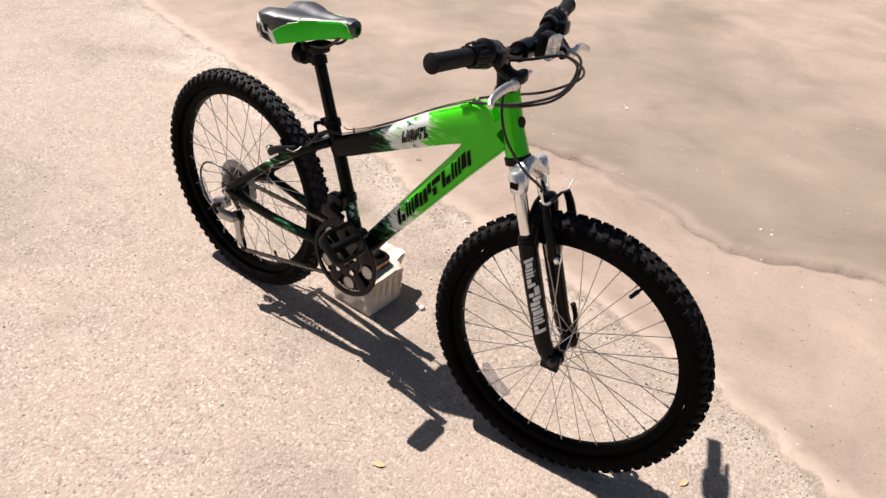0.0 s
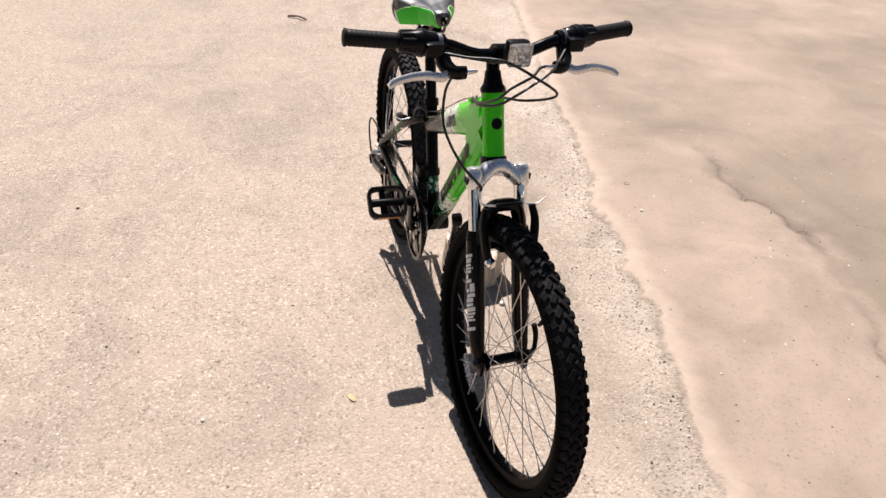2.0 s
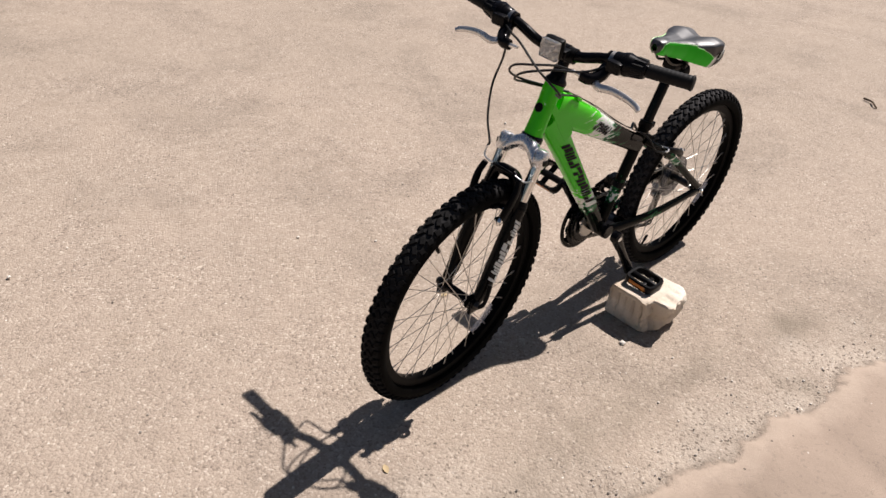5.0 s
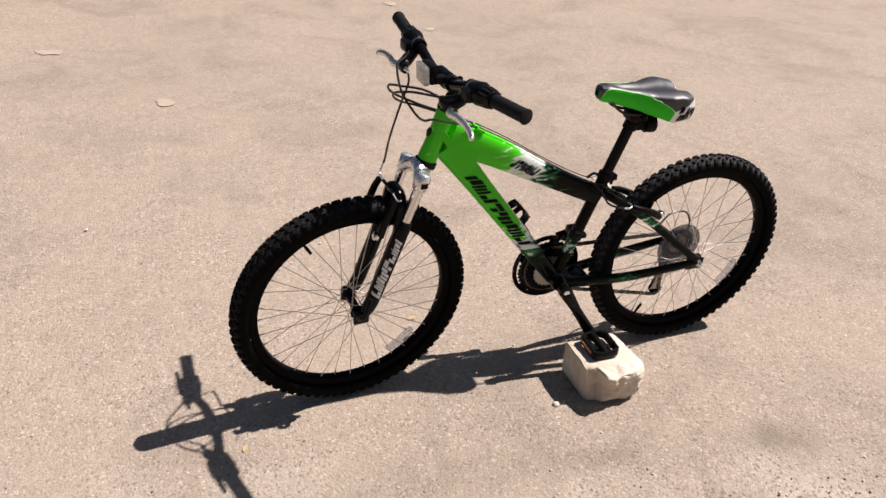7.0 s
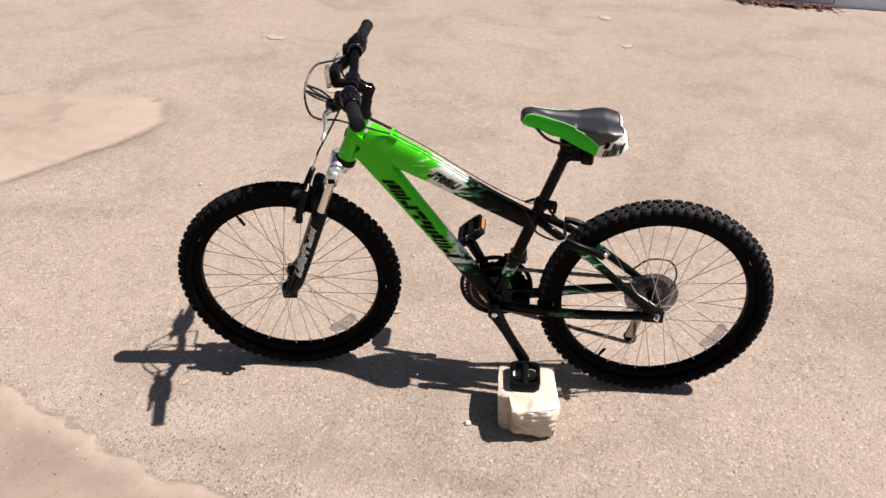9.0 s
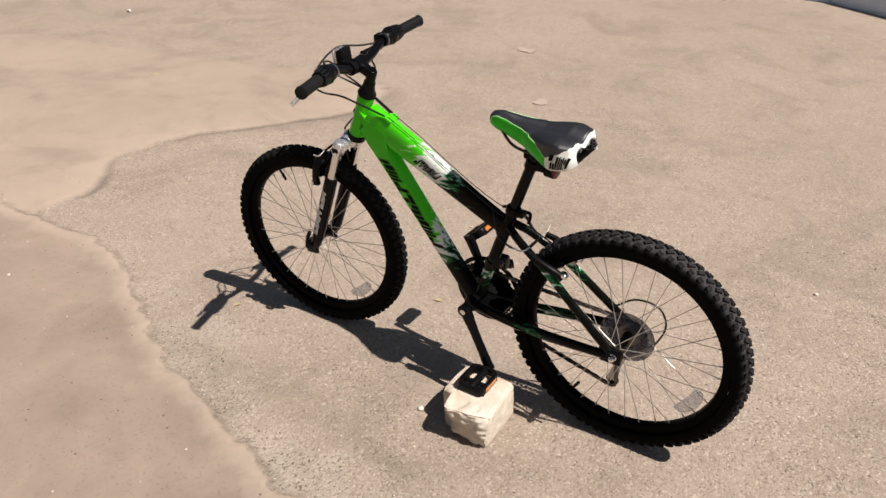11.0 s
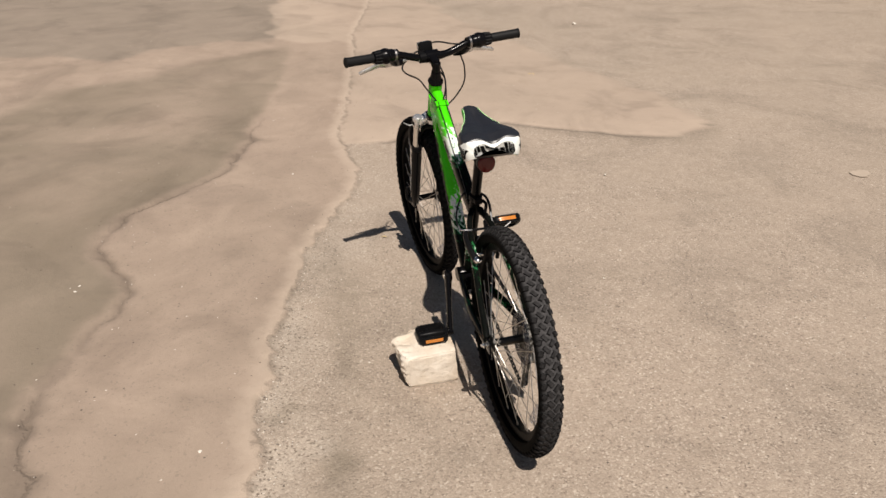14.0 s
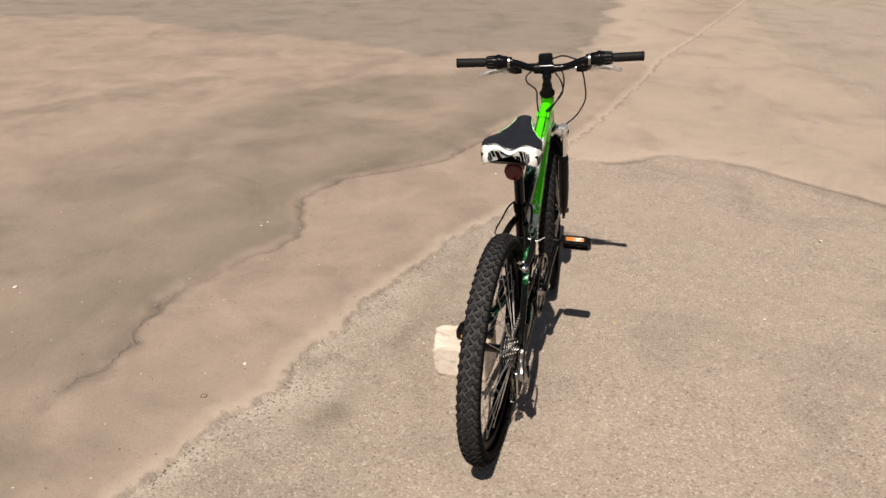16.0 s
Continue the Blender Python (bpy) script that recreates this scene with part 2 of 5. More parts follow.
ASPHALT, PAINT, TYRE, STONE = asphalt_material(), paint_material(), tyre_material(), stone_material()
BLACK = worn("black_gloss_paint", (0.0035, 0.0034, 0.004), 0.18, 0.0, 0.3, 0.0, 60, 0.03, 0.13)
PLASTIC = worn("black_plastic", (0.006, 0.006, 0.0065), 0.36, 0.0, 0.3, 0.0, 160, 0.2, 0.07)
GLOSSY = worn("moulded_black_plastic", (0.0045, 0.0042, 0.005), 0.24, 0.0, 0.3, 0.0, 120, 0.1, 0.14)
GRIP = worn("grip_rubber", (0.011, 0.011, 0.0115), 0.55, 0.0, 0.3, 0.0, 220, 0.4, 0.12)
RIM = worn("black_rim", (0.003, 0.003, 0.0034), 0.4, 0.0, 0.3, 0.0, 90, 0.1, 0.03)
STEEL = worn("spoke_steel", (0.58, 0.55, 0.51), 0.4, 0.75, 0.15)
SATIN = worn("satin_silver", (0.74, 0.73, 0.72), 0.42, 0.35, 0.06, 0.02, 90, 0.1, 0.5)
LEVER = worn("lever_alloy", (0.70, 0.69, 0.68), 0.30, 0.8, 0.06, 0.02, 90, 0.06, 0.5)
CROWN = worn("silver_fork_paint", (0.74, 0.74, 0.75), 0.26, 0.8, 0.05, 0.02, 60, 0.04, 0.5)
GEAR = worn("gear_alloy", (0.40, 0.39, 0.375), 0.32, 0.9, 0.15, 0.02, 80, 0.1, 0.5)
CHROME = worn("chrome", (0.80, 0.79, 0.77), 0.12, 1.0, 0.05, 0.03, 60, 0.03)
ALLOY = worn("polished_alloy", (0.84, 0.83, 0.82), 0.30, 1.0, 0.08, 0.03, 80, 0.08)
DARKALLOY = worn("dull_steel", (0.34, 0.33, 0.32), 0.34, 1.0, 0.3)
DARKSTEEL = worn("dark_steel", (0.055, 0.053, 0.05), 0.38, 0.9, 0.35, 0.08)
CHAIN = worn("oiled_chain_steel", (0.13, 0.125, 0.115), 0.36, 1.0, 0.4)
CABLE = worn("cable_housing", (0.008, 0.008, 0.008), 0.4)
SADDLE_TOP = worn("saddle_vinyl", (0.008, 0.0085, 0.012), 0.46, 0.0, 0.2, 0.01, 300, 0.25, 1.0)
SADDLE_PIPE = worn("piping_vinyl", (0.42, 0.80, 0.34), 0.4, 0.0, 0.08, 0.03, 300, 0.1)
SADDLE_GREEN = worn("green_vinyl", (0.022, 0.54, 0.012), 0.38, 0.0, 0.08, 0.01, 300, 0.2, 0.2)
SADDLE_WHITE = worn("white_vinyl", (0.78, 0.80, 0.76), 0.4, 0.0, 0.05, 0.04, 200, 0.2)
INK = worn("black_ink", (0.006, 0.006, 0.006), 0.35, 0.0, 0.2, 0.0, 90, 0.05, 0.06)
WHITE_INK = worn("white_ink", (0.72, 0.74, 0.72), 0.35)
AMBER = clear_plastic("amber_reflector", (0.66, 0.23, 0.04), 0.2, 0.25)
RED = clear_plastic("red_reflector", (0.12, 0.005, 0.004), 0.25, 0.15)
CLEAR = clear_plastic("clear_plastic", (0.92, 0.94, 0.95), 0.10, 0.9)


def thin_plastic(name, color, alpha):
    """Thin scuffed sheet plastic that lets most of the light straight through."""
    m = Mat(name, 0.18, 0.0, color, 0.4)
    n = m.noise(m.coord(), 140.0, 3)
    m.plug(m.b, "Alpha", m.ramp(n, [(0.3, alpha * 0.7), (0.7, min(1.0, alpha * 1.3))]))
    return m.m


FROST, GUARD = thin_plastic("frosted_plastic", (0.60, 0.62, 0.70), 0.36), thin_plastic("smoked_plastic", (0.070, 0.076, 0.096), 0.64)


# ---- mesh helpers: a mesh is (vertices, faces) ----
def join(*some):
    v, f, n = [], [], 0
    for a, b in some:
        v.append(np.asarray(a, float).reshape(-1, 3))
        f += [tuple(i + n for i in q) for q in b]
        n += len(a)
    return np.concatenate(v), f


def moved(mesh, m):
    v = np.asarray(mesh[0], float)
    r = np.array(m)
    return v @ r[:3, :3].T + r[:3, 3], mesh[1]


def skin(rings, caps=True, closed=False):
    """Quads between rings of points, with end caps."""
    rings = [np.asarray(r, float) for r in rings]
    n, k = len(rings[0]), len(rings)
    f = []
    for i in range(k if closed else k - 1):
        a, b = i * n, (i + 1) % k * n
        f += [(a + j, a + (j + 1) % n, b + (j + 1) % n, b + j) for j in range(n)]
    if caps and not closed:
        f += [tuple(range(n))[::-1], tuple(range((k - 1) * n, k * n))]
    return np.concatenate(rings), f


def unit(a):
    a = np.asarray(a, float)
    return a / np.linalg.norm(a)


def smooth_line(pts, steps=6):
    """A Catmull-Rom curve through the points."""
    p = np.asarray(pts, float)
    p = np.concatenate([[2 * p[0] - p[1]], p, [2 * p[-1] - p[-2]]])
    out = []
    for i in range(1, len(p) - 2):
        for t in np.arange(steps) / steps:
            a, b, c, d = p[i - 1 : i + 3]
            out.append(0.5 * (2 * b + (c - a) * t + (2 * a - 5 * b + 4 * c - d) * t * t + (3 * b - a - 3 * c + d) * t**3))
    return np.array(out + [p[-2]])


def tube(pts, r, n=10, caps=True, closed=False):
    """A round tube along a line; r is one radius or one for each point."""
    p = np.asarray(pts, float)
    k = len(p)
    r = np.full(k, r) if np.isscalar(r) else np.asarray(r, float)
    tang = np.array([unit((p[(i + 1) % k] - p[i - 1]) if closed else (p[min(i + 1, k - 1)] - p[max(i - 1, 0)])) for i in range(k)])
    side = unit(np.cross(tang[0], (0.12, 0.23, 0.96)) if abs(tang[0] @ unit((0.12, 0.23, 0.96))) < 0.95 else np.cross(tang[0], (1, 0, 0)))
    rings, a = [], np.arange(n) * 2 * np.pi / n
    for i in range(k):
        side = unit(side - tang[i] * (side @ tang[i]))
        up = np.cross(tang[i], side)
        rings.append(p[i] + r[i] * (np.cos(a)[:, None] * side + np.sin(a)[:, None] * up))
    return skin(rings, caps, closed)


def rod(a, b, r, n=12, r2=None, bevel=0.0):
    """A round bar from a to b with eased ends."""
    a, b = np.asarray(a, float), np.asarray(b, float)
    r2 = r if r2 is None else r2
    if bevel:
        d = unit(b - a) * bevel
        return tube([a, a + d * 0.35, a + d, b - d, b - d * 0.35, b], [r - bevel, r - bevel * 0.3, r, r2, r2 - bevel * 0.3, r2 - bevel], n)
    return tube([a, b], [r, r2], n)


def turned(profile, centre, axis, n=24, closed=False):
    """A turned body: profile rows of (distance along the axis, radius)."""
    c, w = np.asarray(centre, float), unit(axis)
    u = unit(np.cross(w, (0.3, 0.1, 0.95)) if abs(w[2]) < 0.9 else np.cross(w, (1, 0, 0)))
    v = np.cross(w, u)
    a = np.arange(n) * 2 * np.pi / n
    return skin([c + w * h + r * (np.cos(a)[:, None] * u + np.sin(a)[:, None] * v) for h, r in profile], not closed, closed)


def block(size, centre=(0, 0, 0), bevel=0.0, turn=None):
    """A box with chamfered edges."""
    h = np.asarray(size, float) / 2
    b = min(bevel, 0.45 * min(size)) if bevel else 0.0
    bm = bmesh.new()
    bmesh.ops.create_cube(bm, size=1.0)
    for v in bm.verts:
        v.co = Vector(np.array(v.co) * 2 * h)
    if b:
        bmesh.ops.bevel(bm, geom=bm.edges[:], offset=b, segments=2, affect="EDGES", profile=0.6)
    bm.verts.index_update()
    m = np.array([v.co[:] for v in bm.verts]), [tuple(v.index for v in f.verts) for f in bm.faces]
    bm.free()
    if turn is not None:
        m = moved(m, turn)
    return m[0] + np.asarray(centre, float), m[1]


def oval(pts, high, wide, n=20, power=2.6, across=(0, 1, 0)):
    """A tube with a rounded oblong section, high in the plane of the line and wide across it."""
    p, k = np.asarray(pts, float), len(pts)
    a = np.arange(n) * 2 * np.pi / n
    ca, sa = np.cos(a), np.sin(a)
    ca, sa = np.sign(ca) * np.abs(ca) ** (2 / power), np.sign(sa) * np.abs(sa) ** (2 / power)
    rings = []
    for i in range(k):
        t = unit(p[min(i + 1, k - 1)] - p[max(i - 1, 0)])
        s = unit(np.asarray(across, float) - t * (np.asarray(across) @ t))
        u = np.cross(s, t)
        rings.append(p[i] + wide[i] * ca[:, None] * s + high[i] * sa[:, None] * u)
    return skin(rings)


def put_mesh(name, mesh, material, parent=None, label="", smooth=40.0, **attrs):
    d = bpy.data.meshes.new(name)
    d.from_pydata(np.asarray(mesh[0]).tolist(), [], mesh[1])
    d.materials.append(material)
    for key, values in attrs.items():
        d.attributes.new(key, "FLOAT", "POINT").data.foreach_set("value", np.asarray(values, np.float32))
    if smooth:
        d.shade_smooth()
        d.set_sharp_from_angle(angle=radians(smooth))
    ob = new(name, d)
    if parent:
        ob.parent = parent
    if label:
        tagged(ob, label)
    return ob


part = put_mesh


# ---- smooth random fields for the ground ----
def field(x, y, scale, seed):
    g = np.random.RandomState(seed).rand(257, 257)
    x, y = x * scale + 1000.37, y * scale + 1000.71
    i, j = np.floor(x).astype(int), np.floor(y).astype(int)
    u, v = x - i, y - j
    u, v = u * u * (3 - 2 * u), v * v * (3 - 2 * v)
    i, j, i1, j1 = i % 257, j % 257, (i + 1) % 257, (j + 1) % 257
    return g[i, j] * (1 - u) * (1 - v) + g[i1, j] * u * (1 - v) + g[i, j1] * (1 - u) * v + g[i1, j1] * u * v - 0.5


def fields(x, y, scale, seed, octaves=4, keep=0.5):
    return sum(keep**k * field(x, y, scale * 2.03**k, seed + k) for k in range(octaves))


def ease(x):
    x = np.clip(x, 0, 1)
    return x * x * (3 - 2 * x)


# ---- ground: one sheet of worn asphalt ----
EDGE_X = [-9.4, -4.4, -3.43, -2.44, -0.95, -0.45, -0.28, -0.1, 0.03, 0.22, 0.33, 0.4, 0.59, 0.85, 1.02, 1.2, 1.34, 1.47, 1.53, 1.73, 1.86, 2.08, 2.33, 2.6, 3.4, 4.7, 5.58, 6.6, 9.45, 14.6]
EDGE_Y = [2.6, 1.66, 1.47, 1.26, 0.91, 0.835, 0.795, 0.745, 0.673, 0.69, 0.65, 0.615, 0.615, 0.545, 0.5, 0.45, 0.41, 0.33, 0.29, 0.2, 0.14, 0.105, 0.14, 0.13, -0.035, -0.27, -0.39, -0.66, -1.31, -2.4]
RIFT_X = [-9.4, -2.1, -0.37, -0.14, 0.03, 0.09, 0.25, 0.34, 0.5, 0.6, 0.75, 0.95, 1.04, 1.14, 1.26, 1.36, 1.45, 1.57, 1.75, 1.86, 2.01, 2.2, 2.47, 2.85, 3.2, 4.2, 5]
RIFT_Y = [1.84, 1.39, 1.26, 1.262, 1.248, 1.256, 1.292, 1.292, 1.265, 1.245, 1.19, 1.13, 1.1, 1.12, 1.17, 1.24, 1.24, 1.24, 1.175, 1.04, 0.92, 0.76, 0.68, 0.6, 0.5, 0.3, 0.2]
TONGUE_Y = [-2.22, -2.16, -2.04, -1.78, -1.5, -1.12, -0.85, -0.72, -0.457, -0.132, 0.064]
TONGUE_X = [2.62, 2.36, 2.24, 2.17, 2.24, 2.47, 2.67, 2.72, 2.67, 2.46, 2.44]
BAND_X = [-1, 0.7, 1.54, 2.09, 2.71, 3.46, 4.09, 4.6, 5.2]
BAND_Y = [4.2, 3.6, 3.18, 2.86, 2.53, 2.31, 2.0, 1.3, 0.2]
FAR_Y = [0.1, 0.35, 1.15, 1.65, 2.5, 3.35, 5.4]
FAR_X = [6.8, 5.6, 5.4, 4.95, 5.1, 5.2, 5.5]

# worn ragged streaks: from x, y to x, y, half width, strength
STREAKS = [(4.15, -1.05, 3.6, -1.5, 0.05, 0.55), (3.5, -2.25, 2.74, -1.95, 0.045, 0.45), (2.95, -2.0, 2.65, -1.75, 0.03, 0.5), (4.4, -2.5, 3.7, -2.3, 0.06, 0.45), (2.85, 0.75, 2.6, 0.55, 0.05, 0.4), (-0.24, 1.26, 0.06, 1.265, 0.05, 0.8), (0.04, 1.265, 0.34, 1.31, 0.05, 0.8), (0.32, 1.31, 0.62, 1.26, 0.045, 0.6), (1.2, 0.33, 0.74, 0.37, 0.045, 0.22), (0.74, 0.37, 0.30, 0.40, 0.04, 0.22), (0.1, 0.45, -0.12, 0.49, 0.05, 0.25), (1.05, 0.25, 1.5, 0.05, 0.04, 0.35), (-0.9, -4.35, 0.2, -4.45, 0.05, 0.3)]


def ground_lines(near0, near1, step, mid0, mid1, far):
    inner = np.arange(near0, near1 + step / 2, step)
    lo, hi = np.arange(mid0, near0 - 0.03, 0.07), np.arange(near1 + 0.05, mid1, 0.07)
    out = np.geomspace(0.2, far, 26)
    return np.concatenate([(mid0 - out)[::-1], lo, inner, hi, mid1 + out])


def ground():
    xs = ground_lines(-1.9, 3.6, 0.0165, -4, 9, 280)
    ys = ground_lines(-1.6, 1.9, 0.0165, -7.5, 4.5, 280)
    x, y = (a.ravel() for a in np.meshgrid(xs, ys, indexing="ij"))
    near = ease((14 - np.hypot(x, y)) / 6)
    wob = 0.032 * fields(x, y, 9.0, 11, 4, 0.6) + 0.012 * fields(x, y, 40.0, 14, 2)
    edge = y - np.interp(x, EDGE_X, EDGE_Y) + wob
    over = ease(edge / 0.012 + 0.5)
    rift = y - np.interp(x, RIFT_X, RIFT_Y) + 0.045 * fields(x, y, 7.0, 31, 4, 0.6)
    cut = np.exp(-((rift / 0.018) ** 2)) * np.clip(fields(x, y, 2.4, 57, 2) * 2.2 + 0.75, 0.15, 1) * ease((3.3 - x) / 0.9) * ease((x + 0.45) / 0.2)
    crack = np.clip(fields(x, y, 2.4, 57, 2) * 1.8 + 0.6, 0.1, 1) * ease((3.3 - x) / 0.9) * ease((x + 0.45) / 0.2)
    crack = crack * np.interp(x, [0.5, 0.7, 1.25, 1.4], [1, 0.45, 0.45, 1])
    crack = np.maximum(crack, 0.85 * ease((x + 0.22) / 0.1) * ease((0.5 - x) / 0.15))
    band = np.interp(x, BAND_X, BAND_Y) - y + 0.5 * fields(x, y, 0.9, 73, 4, 0.6)
    dark = ease(rift / 0.09) * ease((x + 0.55) / 0.6) * ease(band / 0.35 + 0.3) * np.clip(0.80 + 0.9 * fields(x, y, 1.1, 71, 4, 0.6), 0, 1)
    dark = np.maximum(dark, 0.55 * ease((0.16 + 0.5 * fields(x, y, 1.2, 79, 3, 0.6) - np.abs(band + 0.85)) / 0.1) * ease(rift / 0.3) * ease((4.8 - x) / 0.6))
    far = ease((x - np.interp(y, FAR_Y, FAR_X) + 0.5 * fields(x, y, 1.5, 75, 4, 0.6)) / 0.16) * ease((y - 0.12 + 0.3 * fields(x, y, 2.0, 76, 3)) / 0.1)
    # blotchy darkening towards low x, painted in for the lens's corner falloff
    lens_falloff = ease((edge - 0.06) / 0.2) * ease((0.7 - x) / 1.4) * np.clip(0.42 + 0.9 * fields(x, y, 2.2, 77, 4, 0.6), 0, 0.8)
    dark = np.maximum(dark, lens_falloff)
    tip = x - np.interp(y, TONGUE_Y, TONGUE_X) + 0.07 * fields(x, y, 4.0, 91, 3)
    tongue = ease(tip / 0.05) * ease((y + 2.19 - 0.16 * np.clip(x - 2.55, 0, 4) + 0.14 * fields(x, y, 3.0, 95, 3)) / 0.08) * ease((12 - x) / 4)
    tongue = np.maximum(tongue, 0) * (1 - over)
    lip = np.exp(-(((tip + 0.008) / 0.020) ** 2)) * ease((y + 2.16) / 0.08) * ease((0.0 - y) / 0.2) * (1 - over) * np.clip(0.62 + 1.3 * fields(x, y, 3.5, 93, 3), 0.15, 1)
    halo = np.exp(-(((tip + 0.05) / 0.07) ** 2)) * ease((y + 2.4) / 0.15) * ease((-0.6 - y) / 0.6) * (1 - over)
    sand = ease((x - 5.3 + 0.6 * fields(x, y, 2.0, 97, 3)) / 0.1) * ease((0.34 - y + 0.4 * fields(x, y, 1.5, 98, 3)) / 0.1) * ease((y + 1.2) / 1.2)
    sand = np.maximum(sand, (0.65 + 0.45 * np.exp(-((tip / 0.25) ** 2))) * tongue)
    sand = np.maximum(sand, np.exp(-(((edge - 0.035) / 0.032) ** 2)) * 0.4 * np.clip(0.75 + fields(x, y, 4.0, 23, 3), 0.2, 1) * ease((3.2 - x) / 0.8))
    stain = np.exp(-(((x + 0.03) / 0.09) ** 2 + ((y - 0.47) / 0.05) ** 2)) + 0.7 * np.exp(-(((x - 0.22) / 0.05) ** 2 + ((y - 0.60) / 0.05) ** 2)) + 0.5 * np.exp(-(((x - 0.36) / 0.16) ** 2 + ((y - 0.40) / 0.035) ** 2)) + 0.45 * np.exp(-(((x - 0.85) / 0.45) ** 2 + ((y - 0.36 + 0.1 * fields(x, y, 2.0, 83, 3)) / 0.05) ** 2))
    rim = np.exp(-(((edge - 0.02) / 0.03) ** 2))
    coarse = ease((0.0 - edge) / 0.01) * ease((0.19 + edge + 0.35 * fields(x, y, 3.0, 61, 3)) / 0.12) * np.clip(0.85 + 1.3 * fields(x, y, 4.5, 63, 3), 0.15, 1) * np.interp(x, [-0.5, 0.2, 0.6, 1.0, 1.5, 2.4], [1, 1, 0.95, 0.7, 0.4, 0]) * (1 - tongue)
    z = 0.0085 * over + 0.008 * tongue - 0.014 * cut + 0.004 * dark + 0.0015 * rim
    z += near * (0.010 * field(x, y, 0.7, 3) * ease((np.hypot(x - 0.5, y) - 0.8) / 1.0) + 0.0022 * fields(x, y, 9.0, 5, 4, 0.6) * (1 - 0.6 * over) + 0.0016 * fields(x, y, 60.0, 8, 2) * (1 - 0.7 * over) - 0.003 * coarse * np.clip(0.6 + fields(x, y, 26.0, 47, 2) * 2, 0, 1))
    streak = np.zeros_like(x)
    for x0, y0, x1, y1, wide, deep in STREAKS:
        run = np.clip(((x - x0) * (x1 - x0) + (y - y0) * (y1 - y0)) / ((x1 - x0) ** 2 + (y1 - y0) ** 2), 0, 1)
        away = np.hypot(x - x0 - run * (x1 - x0), y - y0 - run * (y1 - y0)) + 0.08 * fields(x, y, 6.0, 67, 4, 0.65)
        streak = np.maximum(streak, deep * ease((wide - away) / wide) * np.clip(0.6 + 1.5 * fields(x, y, 7.0, 69, 3), 0, 1))
    crumb = np.exp(-((edge / 0.012) ** 2)) * np.clip(fields(x, y, 14.0, 40, 2) * 4, 0, 1)
    foot = np.exp(-(((edge + 0.008) / 0.009) ** 2)) * np.clip(fields(x, y, 12.0, 43, 3) * 3 + 0.35, 0, 1)
    line = np.clip(cut + 0.8 * np.exp(-((rift - 0.02) / 0.06) ** 2) * crack * np.clip(0.55 + 1.6 * fields(x, y, 6.0, 59, 3), 0, 1) + 1.4 * lip + streak + 0.2 * crumb + 0.3 * foot, 0, 1)
    nx, ny = len(xs), len(ys)
    i = np.arange(nx * ny).reshape(nx, ny)
    quads = np.stack([i[:-1, :-1], i[1:, :-1], i[1:, 1:], i[:-1, 1:]], -1).reshape(-1, 4)
    d = bpy.data.meshes.new("ground")
    d.vertices.add(len(x))
    d.vertices.foreach_set("co", np.stack([x, y, z - 0.0006], 1).ravel())
    d.loops.add(quads.size)
    d.loops.foreach_set("vertex_index", quads.ravel())
    d.polygons.add(len(quads))
    d.polygons.foreach_set("loop_start", np.arange(0, quads.size, 4))
    d.update(calc_edges=True)
    for key, values in (("edge", np.clip(edge, -0.5, 0.5)), ("tongue", 0.75 * tongue), ("gully", np.clip(rift, -0.3, 0.3)), ("crack", crack), ("far", far), ("dark", np.maximum(np.maximum(dark * near, 0.35 * halo), np.clip(stain * (0.8 + fields(x, y, 18.0, 29, 3)), 0, 0.8))), ("rift", line), ("sand", sand), ("coarse", np.clip(coarse, 0, 1))):
        d.attributes.new(key, "FLOAT", "POINT").data.foreach_set("value", values.astype(np.float32))
    d.materials.append(ASPHALT)
    d.shade_smooth()
    return tagged(new("ground", d), "sun-bleached dusty asphalt with cracks and worn patches", "ground", kind="structure")


ground()

# ---- bicycle, in its own upright frame: x ahead, y to its left, z up; it leans to its left on a pedal ----
LEAN_LEFT, STEER, BAR_TURN, HEADING = 2.35, 6.2, 8.9, -0.5
bike = new("bicycle")
bike.matrix_world = pose(0, -0.003, 0, -LEAN_LEFT, 0, HEADING)
tagged(bike, "lime green and black mountain bike, one pedal on a stone", "bicycle")
TYRE_R = 0.299
REAR, FRONT, CRANK = np.array((0, 0, TYRE_R)), np.array((0.966, 0, TYRE_R)), np.array((0.41, 0, 0.277))
HEAD_TOP, HEAD_LOW = np.array((0.750, 0, 0.782)), np.array((0.792, 0, 0.668))
STEER_AXIS = unit(HEAD_TOP - HEAD_LOW)
TURN_FRONT, TURN_BAR = (Matrix.Translation(HEAD_TOP) @ Matrix.Rotation(radians(turn), 4, Vector(STEER_AXIS)) @ Matrix.Translation(-HEAD_TOP) for turn in (STEER, BAR_TURN))


def front(mesh):
    return moved(mesh, TURN_FRONT)


def bars(mesh):
    """The bar is clamped a little askew to the wheel."""
    return moved(mesh, TURN_BAR)


def knob(size, mat):
    h = np.array(size) / 2
    c = np.array([(x, y, z) for z in (-1, 1) for x, y in ((-1, -1), (1, -1), (1, 1), (-1, 1))], float)
    c[4:, :2] *= 0.8
    f = [(0, 3, 2, 1), (4, 5, 6, 7), (0, 1, 5, 4), (1, 2, 6, 5), (2, 3, 7, 6), (3, 0, 4, 7)]
    return moved((c * h, f), mat)


